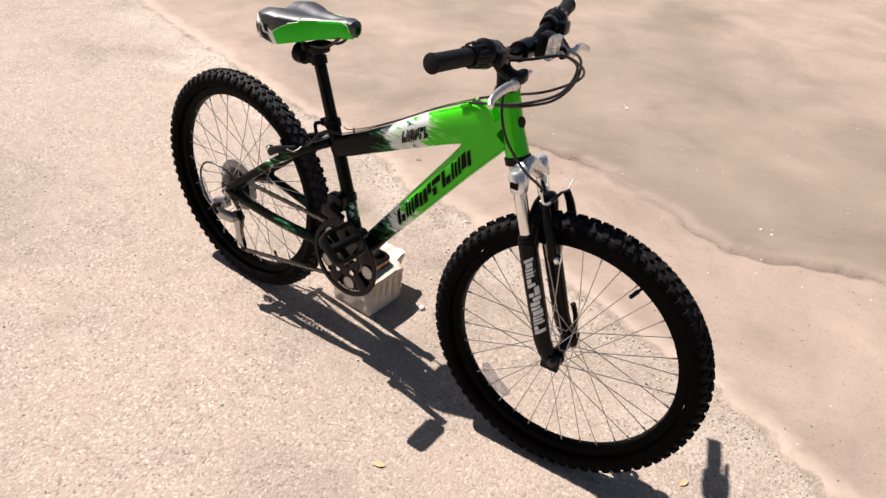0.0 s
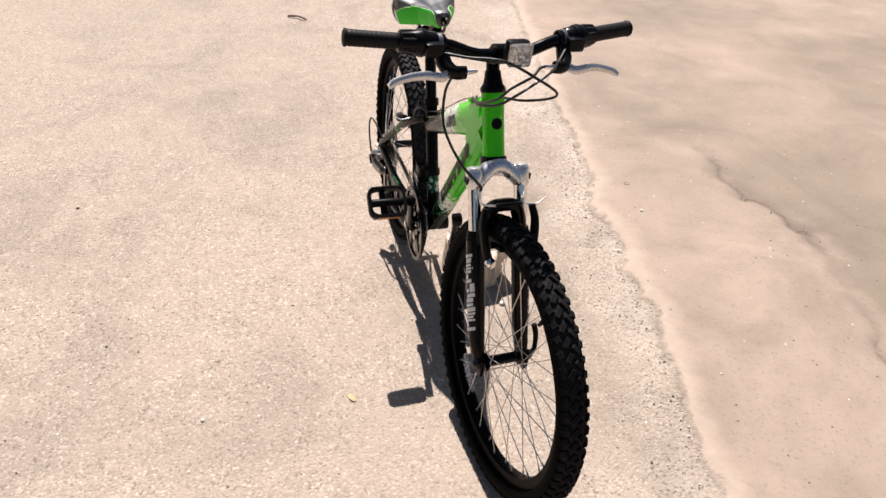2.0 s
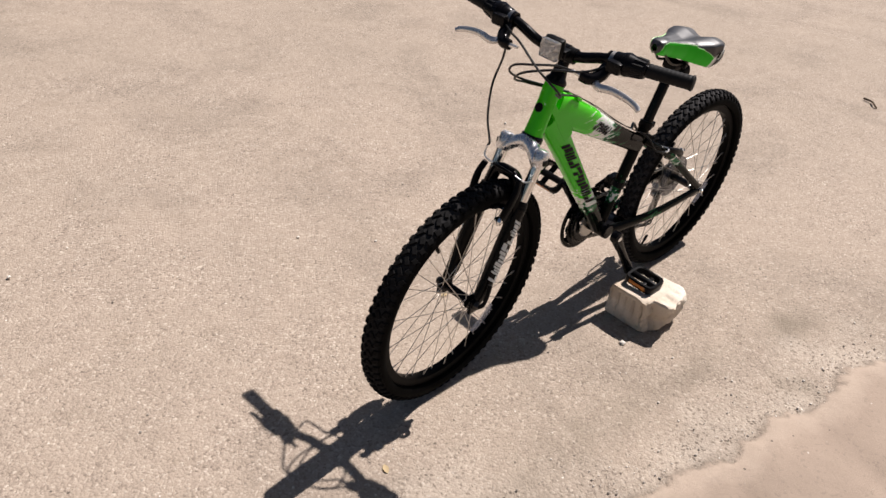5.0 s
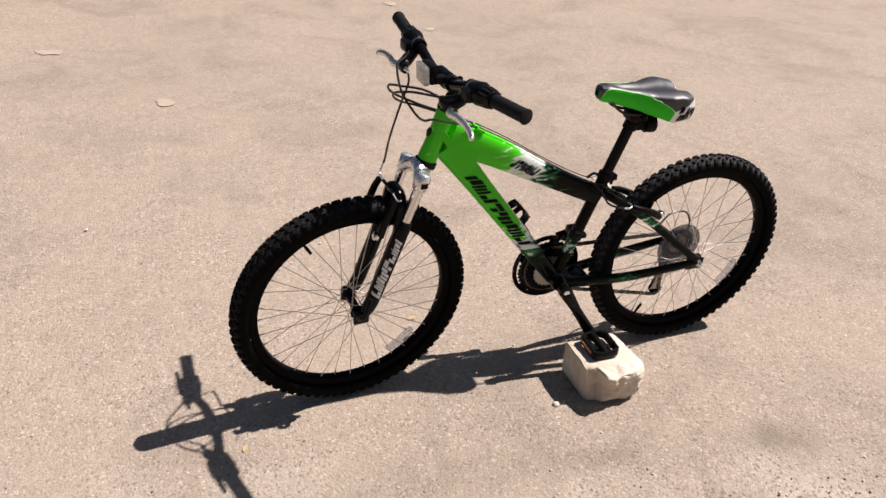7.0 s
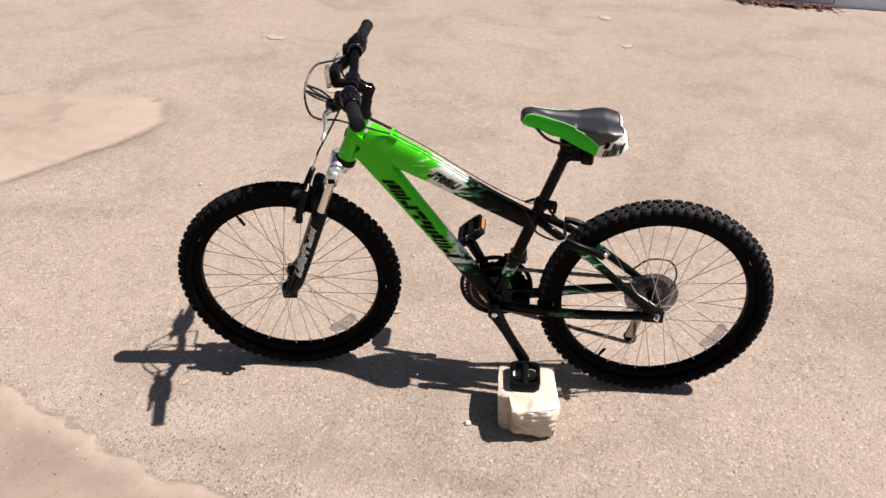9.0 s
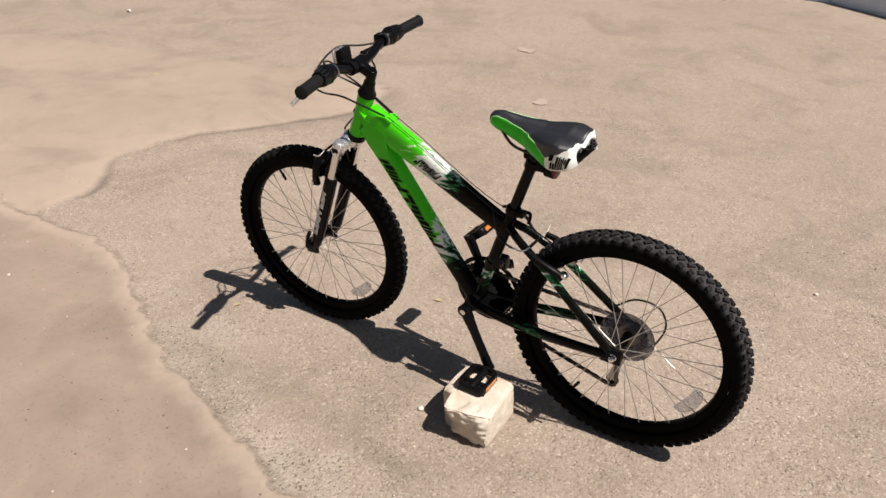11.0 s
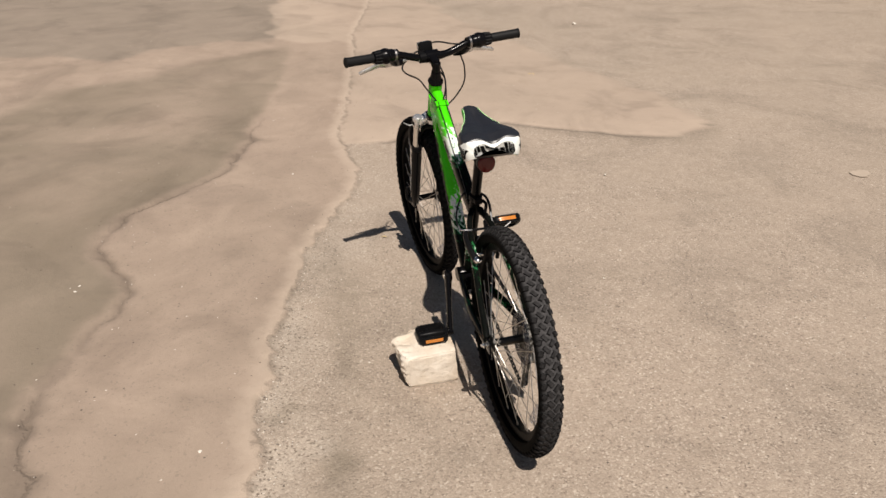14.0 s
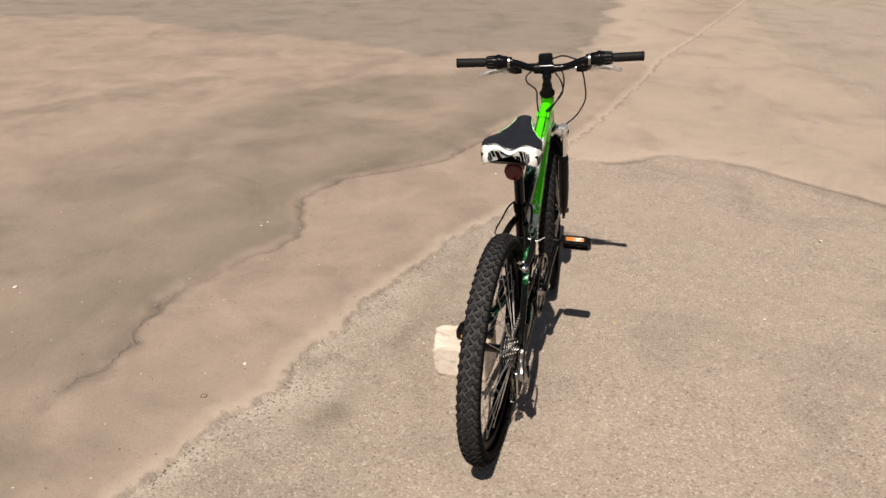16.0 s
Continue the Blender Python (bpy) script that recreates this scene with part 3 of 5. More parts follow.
def tyre_mesh(centre, dusty, side):
    """A knobbly tyre: carcass, two centre rows in a chevron, two shoulder rows and side lugs."""
    major, minor = 0.2715, 0.0238
    a = np.arange(96) * 2 * np.pi / 96
    ang = np.linspace(0.32 * np.pi, 1.68 * np.pi, 17) - np.pi
    rings = []
    for q in a:
        w = np.array((np.cos(q), 0, np.sin(q)))
        sec = [w * (major + minor * np.cos(b)) + np.array((0, minor * 1.17 * np.sin(b), 0)) for b in ang]
        rings.append(np.array(sec) + centre)
    body = skin(rings, False, True)
    # tread grey is dust plus painted sunlight; lug flanks stay black as shade
    ridge = np.clip((1.15 - np.abs(ang)) / 0.35, 0, 1)
    tread = [np.tile(ridge, len(a)) * dusty]
    lugs = []
    n = 72
    for i in range(n):
        q = 2 * np.pi * i / n
        for k, (tilt, off, size, skew) in enumerate(((0.25, 0, (0.0190, 0.0095, 0.0060), 0.66), (-0.25, 0.5, (0.0190, 0.0095, 0.0060), -0.66), (0.76, 0.30, (0.0135, 0.0120, 0.0062), -0.35), (-0.76, 0.80, (0.0135, 0.0120, 0.0062), 0.35), (1.10, 0.30, (0.009, 0.007, 0.0036), 0.1), (-1.10, 0.80, (0.009, 0.007, 0.0036), -0.1))):
            th = q + off * 2 * np.pi / n
            up = Vector((np.cos(th) * np.cos(tilt), np.sin(tilt), np.sin(th) * np.cos(tilt)))
            along = Vector((-np.sin(th), 0, np.cos(th)))
            acr = up.cross(along)
            pos = Vector((np.cos(th), 0, np.sin(th))) * major + up * (minor + 0.0012) + Vector((0, 0.17 * minor * np.sin(tilt), 0)) + Vector(centre)
            m = Matrix((along, acr, up)).transposed().to_4x4() @ Matrix.Rotation(skew, 4, "Z")
            m.translation = pos
            lugs.append(knob(size if k < 2 else (size[0], size[1], size[2] * side), m))
            tread.append(np.array([0.0] * 4 + [0.50 * dusty] * 4) * (1.0 if k < 2 else 0.8 if k < 4 else 0.08))
    mesh = join(body, *lugs)
    return mesh, np.concatenate(tread)


def wheel(centre, place, hub_wide, hub_r, front_wheel):
    rim_prof = [(-0.013, 0.2405), (-0.0115, 0.2372), (-0.006, 0.2355), (0.006, 0.2355), (0.0115, 0.2372), (0.013, 0.2405), (0.0135, 0.256), (0.0105, 0.2575), (0.010, 0.249), (-0.010, 0.249), (-0.0105, 0.2575), (-0.0135, 0.256)]
    rim = part("front_wheel" if front_wheel else "rear_wheel", place(turned(rim_prof, centre, (0, 1, 0), 96, True)), RIM, bike, "black rim with laced spokes")
    mesh, tread = tyre_mesh(centre, 0.18 if front_wheel else 0.42, 0.85 if front_wheel else 1.0)
    part("tyre", place(mesh), TYRE, rim, "black knobbly tyre", 30, tread=tread)
    w = hub_wide / 2
    part("hub", place(turned([(-w, 0.006), (-w + 0.004, 0.010), (-w + 0.006, hub_r), (-w + 0.009, hub_r), (-w + 0.012, 0.011), (w - 0.012, 0.011), (w - 0.009, hub_r), (w - 0.006, hub_r), (w - 0.004, 0.010), (w, 0.006)], centre, (0, 1, 0), 24)), BLACK if front_wheel else DARKSTEEL, rim)
    for i in range(36):
        s = 1 if i % 2 else -1
        cross = 0.98 if i // 2 % 2 else -0.98
        a = 2 * np.pi * i / 36 + 0.04
        b = a + cross * 1.25
        p = np.array((np.cos(a) * 0.2365, s * 0.003, np.sin(a) * 0.2365)) + centre
        q = np.array((np.cos(b) * (hub_r - 0.003), s * (w - 0.0075), np.sin(b) * (hub_r - 0.003))) + centre
        spoke = join(tube([q, p], 0.0010, 6), rod(p, p + unit(q - p) * 0.012, 0.002, 6))
        part("spoke", place(spoke), STEEL, rim)
    va = radians(60 if front_wheel else 300)
    d = np.array((np.cos(va), 0, np.sin(va)))
    part("valve", place(join(rod(centre + d * 0.237, centre + d * 0.215, 0.0032, 8), rod(centre + d * 0.222, centre + d * 0.200, 0.0045, 10, 0.004, 0.001))), PLASTIC, rim, "black valve cap")
    ra = radians(231 if front_wheel else 210)
    r, t = np.array((np.cos(ra), 0, np.sin(ra))), np.array((-np.sin(ra), 0, np.cos(ra)))
    rings = []
    for s in np.linspace(-1, 1, 9):
        hw = 0.017 * (1 - 0.45 * s**4)
        c = centre + r * (0.210 - 0.008 * s * s) + t * s * 0.044
        rings.append(np.array([c + r * hw * np.cos(k) * 1.0 + np.array((0, 0.0035, 0)) * np.sin(k) for k in np.arange(10) * np.pi / 5]))
    part("wheel_reflector", place(skin(rings)), FROST, rim, "clear spoke reflector")
    return rim


def still(mesh):
    return mesh


rear_wheel = wheel(REAR, still, 0.118, 0.022, False)
front_wheel = wheel(FRONT, front, 0.088, 0.019, True)


# frame: tubes with their paint
def line(a, b, n):
    return [np.asarray(a, float) + (np.asarray(b, float) - a) * t for t in np.linspace(0, 1, n)]


def tube_part(name, pts, high, wide, fades, parent, label="", power=2.6, n=20):
    mesh = oval(pts, high, wide, n, power)
    return part(name, mesh, PAINT, parent, label, 50, fade=np.repeat(fades, n))


def ramp_of(p, xs, ys, axis=0):
    return [float(np.interp(q[axis], xs, ys)) for q in p]


head = oval(line(HEAD_LOW - STEER_AXIS * 0.002, HEAD_TOP + STEER_AXIS * 0.004, 7), [0.0225, 0.022, 0.0205, 0.020, 0.0205, 0.022, 0.0225], [0.0218, 0.0212, 0.0208, 0.0208, 0.0208, 0.0212, 0.0218], 20, 2.2)
frame_ob = part("frame", head, PAINT, bike, "lime green frame fading through white splashes to black", 50, fade=np.ones(len(head[0])))
part("bottom_bracket", turned([(-0.036, 0.015), (-0.036, 0.0205), (-0.033, 0.0215), (0.033, 0.0215), (0.036, 0.0205), (0.036, 0.015)], CRANK, (0, 1, 0), 24), BLACK, frame_ob)

tp = smooth_line([(0.322, 0, 0.518), (0.424, 0, 0.568), (0.508, 0, 0.6115), (0.591, 0, 0.6565), (0.658, 0, 0.689), (0.742, 0, 0.728)], 5)
TOP_HIGH = ramp_of(tp, [0.32, 0.424, 0.508, 0.591, 0.658, 0.742], [0.0245, 0.0255, 0.029, 0.0345, 0.037, 0.040])
tube_part("top_tube", tp, TOP_HIGH, ramp_of(tp, [0.32, 0.42, 0.6, 0.742], [0.0155, 0.0185, 0.0208, 0.0208]), ramp_of(tp, [0.36, 0.44, 0.48, 0.515, 0.565, 0.60, 0.66], [-0.15, 0.04, 0.28, 0.50, 0.55, 0.75, 1.1]), frame_ob, "", 3.0, 24)
DOWN_A, DOWN_B = CRANK + np.array((0.008, 0, 0.006)), np.array((0.748, 0, 0.706))
dp = line(DOWN_A, DOWN_B, 22)
tube_part("down_tube", dp, ramp_of(dp, [0.41, 0.50, 0.66, 0.748], [0.0215, 0.024, 0.0285, 0.034]), ramp_of(dp, [0.41, 0.5, 0.66, 0.748], [0.018, 0.0205, 0.0210, 0.0207]), ramp_of(dp, [0.42, 0.47, 0.505, 0.530, 0.56, 0.60], [-0.15, 0.06, 0.34, 0.48, 0.74, 1.1]), frame_ob, "", 2.8, 24)
web = [(0.673, 0.652), (0.677, 0.668), (0.676, 0.697), (0.700, 0.709), (0.742, 0.7275), (0.762, 0.748), (0.769, 0.731), (0.745, 0.702), (0.716, 0.662), (0.694, 0.637), (0.684, 0.645)]
wv = np.array([(x, y, z) for y in (-0.0213, 0.0213) for x, z in web])
wn = len(web)
part("gusset", (wv, [tuple(range(wn)), tuple(range(2 * wn - 1, wn - 1, -1))] + [(i, wn + i, wn + (i + 1) % wn, (i + 1) % wn) for i in range(wn)]), PAINT, frame_ob, "", 30, fade=np.full(2 * wn, 1.1))
part("chain_stay_bridge", join(block((0.062, 0.046, 0.022), CRANK + np.array((-0.046, 0, -0.003)), 0.006), block((0.014, 0.064, 0.012), CRANK + np.array((-0.085, 0, 0.0)), 0.004)), BLACK, frame_ob)
SEAT_AXIS = unit(np.array((0.262, 0, 0.727)) - CRANK)
st = line(CRANK, CRANK + SEAT_AXIS * 0.315, 18)
tube_part("seat_tube", st, [0.0155] * 18, [0.0155] * 18, ramp_of(st, [0.30, 0.34, 0.355, 0.372, 0.40, 0.43, 0.50], [-0.1, 0.05, 0.30, 0.42, 0.26, 0.05, -0.15], 2)[::1], frame_ob, "", 2.0, 16)
for sgn in (-1, 1):
    drop = REAR + np.array((0.006, sgn * 0.064, 0.0))
    bb = CRANK + np.array((-0.018, sgn * 0.026, -0.004))
    cs = smooth_line([bb, bb + np.array((-0.09, sgn * 0.012, 0.0)), bb + np.array((-0.20, sgn * 0.028, 0.008)), drop + np.array((0.03, 0, -0.002)), drop])
    k = len(cs)
    tube_part("chain_stay", cs, np.interp(np.arange(k), [0, k * 0.5, k - 1], [0.0165, 0.0145, 0.0095]), np.interp(np.arange(k), [0, k * 0.5, k - 1], [0.010, 0.009, 0.007]), ramp_of(cs, [0.05, 0.14, 0.20, 0.24, 0.29, 0.34], [-0.15, 0.05, 0.26, 0.24, 0.05, -0.15]), frame_ob, "", 2.2, 12)
    top = CRANK + SEAT_AXIS * 0.268 + np.array((-0.010, sgn * 0.012, 0))
    ss = smooth_line([top, top + np.array((-0.045, sgn * 0.018, -0.025)), np.array((0.185, sgn * 0.044, 0.452)), np.array((0.09, sgn * 0.056, 0.375)), drop + np.array((0.004, 0, 0.012))])
    k = len(ss)
    tube_part("seat_stay", ss, [0.0108] * k, [0.0088] * k, ramp_of(ss, [0.05, 0.12, 0.165, 0.19, 0.22, 0.26], [-0.15, 0.02, 0.32, 0.38, 0.15, -0.15]), frame_ob, "", 2.2, 12)
    part("dropout", join(block((0.052, 0.006, 0.034), REAR + np.array((0.006, sgn * 0.0625, -0.004)), 0.003), block((0.03, 0.005, 0.022), REAR + np.array((0.022, sgn * 0.0625, 0.014)), 0.002)), BLACK, frame_ob)
    part("axle_nut", join(turned([(0, 0.010), (0.0015, 0.0105), (0.002, 0.0085), (0.009, 0.0085), (0.0105, 0.007)], REAR + np.array((0, sgn * 0.066, 0)), (0, sgn, 0), 6), rod(REAR + np.array((0, sgn * 0.06, 0)), REAR + np.array((0, sgn * 0.082, 0)), 0.0047, 10, None, 0.001)), CHROME, rear_wheel)


# plain blocks that make up the decals, as (from, to, foot, top) within a cell
BLOCKS = [
    [(0.0, 0.36, 0.0, 1.0), (0.44, 0.88, 0.0, 0.46)],
    [(0.0, 0.46, 0.12, 1.0), (0.56, 0.88, 0.0, 0.88)],
    [(0.0, 0.88, 0.60, 1.0), (0.0, 0.40, 0.0, 0.50)],
    [(0.0, 0.24, 0.0, 1.0), (0.33, 0.57, 0.0, 0.90), (0.66, 0.90, 0.0, 1.0)],
    [(0.0, 0.40, 0.0, 0.90), (0.48, 0.88, 0.34, 1.0)],
]


def marks(a, b, count, h0, h1, lean, surf, mat, label, parent=None):
    """A row of plain slanted blocks that lie on a tube's side. surf(s, h) gives a place on the surface for a share s of the line and a height h."""
    w = (b - a) / count
    for i in range(count):
        s0 = a + w * i
        patches = []
        for u0, u1, v0, v1 in BLOCKS[i * 3 % 5]:
            lo, hi = h0 + (h1 - h0) * v0, h0 + (h1 - h0) * v1
            g = np.array([[surf(s0 + w * u + lean * (h - h0), h) for u in (u0, (u0 + u1) / 2, u1)] for h in np.linspace(lo, hi, 4)]).reshape(-1, 3)
            patches.append((g, [(3 * r + c, 3 * r + c + 1, 3 * r + c + 4, 3 * r + c + 3) for r in range(3) for c in range(2)]))
        part("decal_bar", join(*patches), mat, parent, label if i == 0 else "", 0)


def tube_side(pts, high, wide, power, sgn, lift):
    p = np.array(pts)
    k = len(p)
    up = np.cross((0, 1, 0), unit(p[-1] - p[0]))
    up = up if up[2] > 0 else -up

    def surf(s, h):
        i = np.clip(s, 0, 1) * (k - 1)
        c = np.array([np.interp(i, np.arange(k), p[:, n]) for n in range(3)])
        hh, ww = np.interp(i, np.arange(k), high), np.interp(i, np.arange(k), wide)
        e = min(0.98, abs(h) / hh)
        v = ww * (1 - e**power) ** (1 / power)
        return c + up * h + np.array((0, sgn * (v + lift), 0))

    return surf


for sgn in (-1, 1):
    dh, dw = ramp_of(dp, [0.41, 0.50, 0.66, 0.748], [0.0215, 0.024, 0.0285, 0.034]), ramp_of(dp, [0.41, 0.5, 0.66, 0.748], [0.018, 0.0205, 0.0210, 0.0207])
    th, tw = TOP_HIGH, ramp_of(tp, [0.32, 0.42, 0.6, 0.742], [0.0155, 0.0185, 0.0208, 0.0208])
    marks(0.328, 0.842, 8, -0.0150, 0.0125, -1.5 * sgn, tube_side(dp, dh, dw, 2.8, sgn, 0.0012), INK, "row of plain black bars", parent=frame_ob)
    marks(0.435, 0.595, 6, -0.013, 0.011, -1.1 * sgn, tube_side(tp, th, tw, 3.0, sgn, 0.0010), INK, "row of plain black bars", parent=frame_ob)
bad = STEER_AXIS * 0.068
part("head_badge", join(moved(turned([(0, 0.0105), (0.0016, 0.0105), (0.0018, 0.008)], (0, 0, 0), (1, 0, 0.368), 16), Matrix.Translation(HEAD_LOW + bad + np.array((0.0195, 0, 0.006))))), INK, frame_ob, "black round badge")

# seat post, clamp and saddle
post_a, post_b = CRANK + SEAT_AXIS * 0.25, CRANK + SEAT_AXIS * 0.475
part("seat_post", rod(post_a, post_b, 0.0137, 16), BLACK, bike)
part("seat_collar", join(turned([(0, 0.0175), (0.002, 0.0188), (0.018, 0.0188), (0.020, 0.0165)], CRANK + SEAT_AXIS * 0.303, SEAT_AXIS, 20), block((0.018, 0.022, 0.016), CRANK + SEAT_AXIS * 0.313 + np.array((-0.022, 0, -0.004)), 0.003), tube(smooth_line([CRANK + SEAT_AXIS * 0.313 + np.array((-0.024, -0.012, -0.004)), CRANK + SEAT_AXIS * 0.313 + np.array((-0.036, -0.019, -0.010)), CRANK + SEAT_AXIS * 0.313 + np.array((-0.034, -0.017, -0.036))], 5), 0.0045, 8)), PLASTIC, bike)
CL = CRANK + SEAT_AXIS * 0.470
part("saddle_clamp", join(block((0.034, 0.040, 0.022), CL + np.array((0.004, 0, 0.012)), 0.006), rod(CL + np.array((-0.012, -0.031, 0.014)), CL + np.array((-0.012, 0.031, 0.014)), 0.008, 12, None, 0.002), block((0.026, 0.022, 0.018), CL + np.array((-0.020, 0, 0.006)), 0.005)), PLASTIC, bike)
def saddle_point(s, a):
    """s: 0 at the rear edge to 1 at the nose; a: -1 at one skirt's edge over the top to 1 at the other."""
    u = 0.132 + 0.247 * s
    half = np.interp(s, [0, 0.05, 0.15, 0.30, 0.45, 0.60, 0.80, 0.93, 0.98, 1], [0.052, 0.068, 0.077, 0.073, 0.056, 0.038, 0.0255, 0.021, 0.016, 0.008])
    topz = np.interp(s, [0, 0.05, 0.2, 0.45, 0.7, 0.9, 0.97, 1], [0.791, 0.803, 0.809, 0.806, 0.811, 0.819, 0.817, 0.809])
    skirt = np.interp(s, [0, 0.1, 0.25, 0.4, 0.6, 0.85, 0.97, 1], [0.757, 0.742, 0.735, 0.745, 0.760, 0.775, 0.781, 0.789])
    t = abs(a)
    round_ = np.clip(t / 0.62, 0, 1)
    y = half * math.sin(round_ * math.pi / 2) ** 0.92
    drop = 1 - max(0.0, math.cos(round_ * math.pi / 2)) ** 0.55
    shoulder = 0.020 if s < 0.5 else 0.014
    z = topz - shoulder * drop
    if t > 0.62:
        k = (t - 0.62) / 0.38
        z = (topz - shoulder) + (skirt - topz + shoulder) * k
        y = half * (1 + 0.03 * math.sin(k * math.pi)) - 0.010 * k * k * (1 if s > 0.1 else 0.4)
    y = math.copysign(y, a)
    channel = 0.012 * math.exp(-((a / 0.13) ** 2)) * np.interp(s, [0, 0.08, 0.3, 0.75, 0.9], [1.3, 1.1, 0.8, 0.6, 0.0])
    u -= 0.012 * (1 - s) ** 3 * math.cos(min(1, t) * 1.4) * -1.0
    return np.array((u, y, z - channel))


BAND_A, BAND_S = [0, 0.38, 0.55, 0.66, 0.74, 0.78, 1.0], [0.028, 0.034, 0.065, 0.14, 0.24, 0.285, 0.300]
SEAM_S, SEAM_A = [0.285, 0.34, 0.42, 0.52, 0.64, 0.78, 0.88, 0.945, 0.972, 0.984], [0.78, 0.70, 0.61, 0.54, 0.47, 0.42, 0.43, 0.52, 0.72, 1.0]


def seam(s):
    """Where the black top ends, as a share of the way from the ridge to the skirt's edge."""
    if s > 0.984:
        return 1.0
    return float(np.interp(s, BAND_S[:6], BAND_A[:6]) if s < 0.285 else np.interp(s, SEAM_S, SEAM_A))


def saddle_piece(rows, lift=0.0):
    """A shell piece over rows of (s, a), each row of the same length."""
    v = []
    for row in rows:
        for s_, a_ in row:
            p = saddle_point(s_, a_)
            v.append(p + unit(p - (p[0], 0, 0.748)) * lift)
    n = len(rows[0])
    return np.array(v), [(i * n + j, (i + 1) * n + j, (i + 1) * n + j + 1, i * n + j + 1) for i in range(len(rows) - 1) for j in range(n - 1)]


top_s = np.concatenate([np.linspace(0.028, 0.07, 12), np.linspace(0.075, 0.92, 60), np.linspace(0.925, 1.0, 24)])
saddle = part("saddle", saddle_piece([[(s_, seam(s_) * k) for k in np.linspace(-1, 1, 61)] for s_ in top_s]), SADDLE_TOP, bike, "black vinyl saddle with green sides and a white lettered rear band", 60)
side_s = np.concatenate([np.linspace(0.285, 0.90, 50), np.linspace(0.905, 0.984, 26)])
for sgn in (-1, 1):
    part("side_panel", saddle_piece([[(max(s_, 0.285 + 0.015 * k), sgn * (seam(s_) + (1 - seam(s_)) * k)) for k in np.linspace(0, 1, 16)] for s_ in side_s], 0.0006), SADDLE_GREEN, saddle, "bright green vinyl side panel", 60)
    part("rear_band", saddle_piece([[(float(np.interp(a_, BAND_A, BAND_S)) * k, sgn * a_) for k in np.linspace(0, 1, 16)] for a_ in np.linspace(0, 1, 50)], 0.0006), SADDLE_WHITE, saddle, "white vinyl band", 60)
    part("piping", tube([saddle_point(s_, sgn * seam(s_)) + np.array((0, sgn * 0.0006, 0.0002)) for s_ in np.linspace(0.288, 0.972, 70)], 0.0011, 6), SADDLE_PIPE, saddle, "pale green seam piping")
saddle_as = np.linspace(-1, 1, 101)
SP = np.array([[saddle_point(s_, a_) for a_ in saddle_as] for s_ in np.linspace(0, 1, 40)])
rear_ring = [SP[0, j] for j in range(len(saddle_as))]
back, lowrow = [], []
for p in rear_ring:
    back.append(p)
    lowrow.append(np.array((p[0] + 0.006, p[1] * 0.95, 0.762 + 0.006 * math.cos(p[1] / 0.05 * 3.1))))
nb = len(back)
part("rear_band", (np.array(back + lowrow) + np.array((-0.0008, 0, 0)), [(i, i + 1, nb + i + 1, nb + i) for i in range(nb - 1)]), SADDLE_WHITE, saddle, "", 60)
under = [np.array([SP[i, j] * np.array((1, 0.93, 1)) + np.array((0, 0, 0.004)) for j in (0, -1)]) for i in range(len(SP))]
part("saddle_base", (np.concatenate(under), [(2 * i, 2 * i + 1, 2 * i + 3, 2 * i + 2) for i in range(len(under) - 1)]), PLASTIC, saddle)
def rear_spot(u, v):
    """A place on the upright rear of the band: u across, v from the foot up."""
    j = 8.0 + 84.0 * u + 5.0 * v
    i0 = int(j)
    t = j - i0
    hi, lo = back[i0] * (1 - t) + back[i0 + 1] * t, lowrow[i0] * (1 - t) + lowrow[i0 + 1] * t
    return lo * (1 - v) + hi * v + np.array((-0.0022, 0, 0))


def band_marks(count, spot, foot, top):
    for k in range(count):
        patches = []
        for u0, u1, v0, v1 in BLOCKS[(k * 2 + 1) % 5]:
            g = np.array([[spot((k + u) / count, foot + (top - foot) * v) for u in (u0, (u0 + u1) / 2, u1)] for v in np.linspace(v0, v1, 4)]).reshape(-1, 3)
            patches.append((g, [(3 * r + c, 3 * r + c + 1, 3 * r + c + 4, 3 * r + c + 3) for r in range(3) for c in range(2)]))
        part("band_mark", join(*patches), INK, saddle, "", 0)


band_marks(7, rear_spot, 0.04, 0.96)
for sgn in (-1, 1):

    def side_spot(u, v, sgn=sgn):
        a = 0.97 - 0.27 * v
        p = saddle_point(0.03 + 0.20 * u + 0.05 * (1 - v), sgn * a)
        return p + np.array((0, sgn * 0.0018, 0.0008 * v))

    band_marks(4, side_spot, 0.0, 1.0)
    rail = smooth_line([(0.165, sgn * 0.024, 0.776), (0.185, sgn * 0.022, 0.750), (0.25, sgn * 0.021, 0.743), (0.31, sgn * 0.020, 0.752), (0.352, sgn * 0.012, 0.788)], 5)
    part("saddle_rail", tube(rail, 0.0035, 8), DARKSTEEL, saddle)
refl = part("rear_reflector", turned([(0, 0.021), (0.001, 0.0235), (0.003, 0.0235), (0.0055, 0.0195), (0.0068, 0.010), (0.007, 0.001)], (0.209, 0, 0.710), (-1, 0, 0.05), 24), RED, bike, "round red rear light under the saddle")
part("bracket", join(turned([(0, 0.012), (0.004, 0.022), (0.022, 0.0245), (0.026, 0.0245)], (0.2345, 0, 0.709), (-1, 0, 0.05), 20), block((0.034, 0.022, 0.026), (0.240, 0, 0.709), 0.004), turned([(-0.009, 0.0155), (-0.009, 0.018), (0.009, 0.018), (0.009, 0.0155)], (0.2680, 0, 0.708), SEAT_AXIS, 18, True)), PLASTIC, refl)

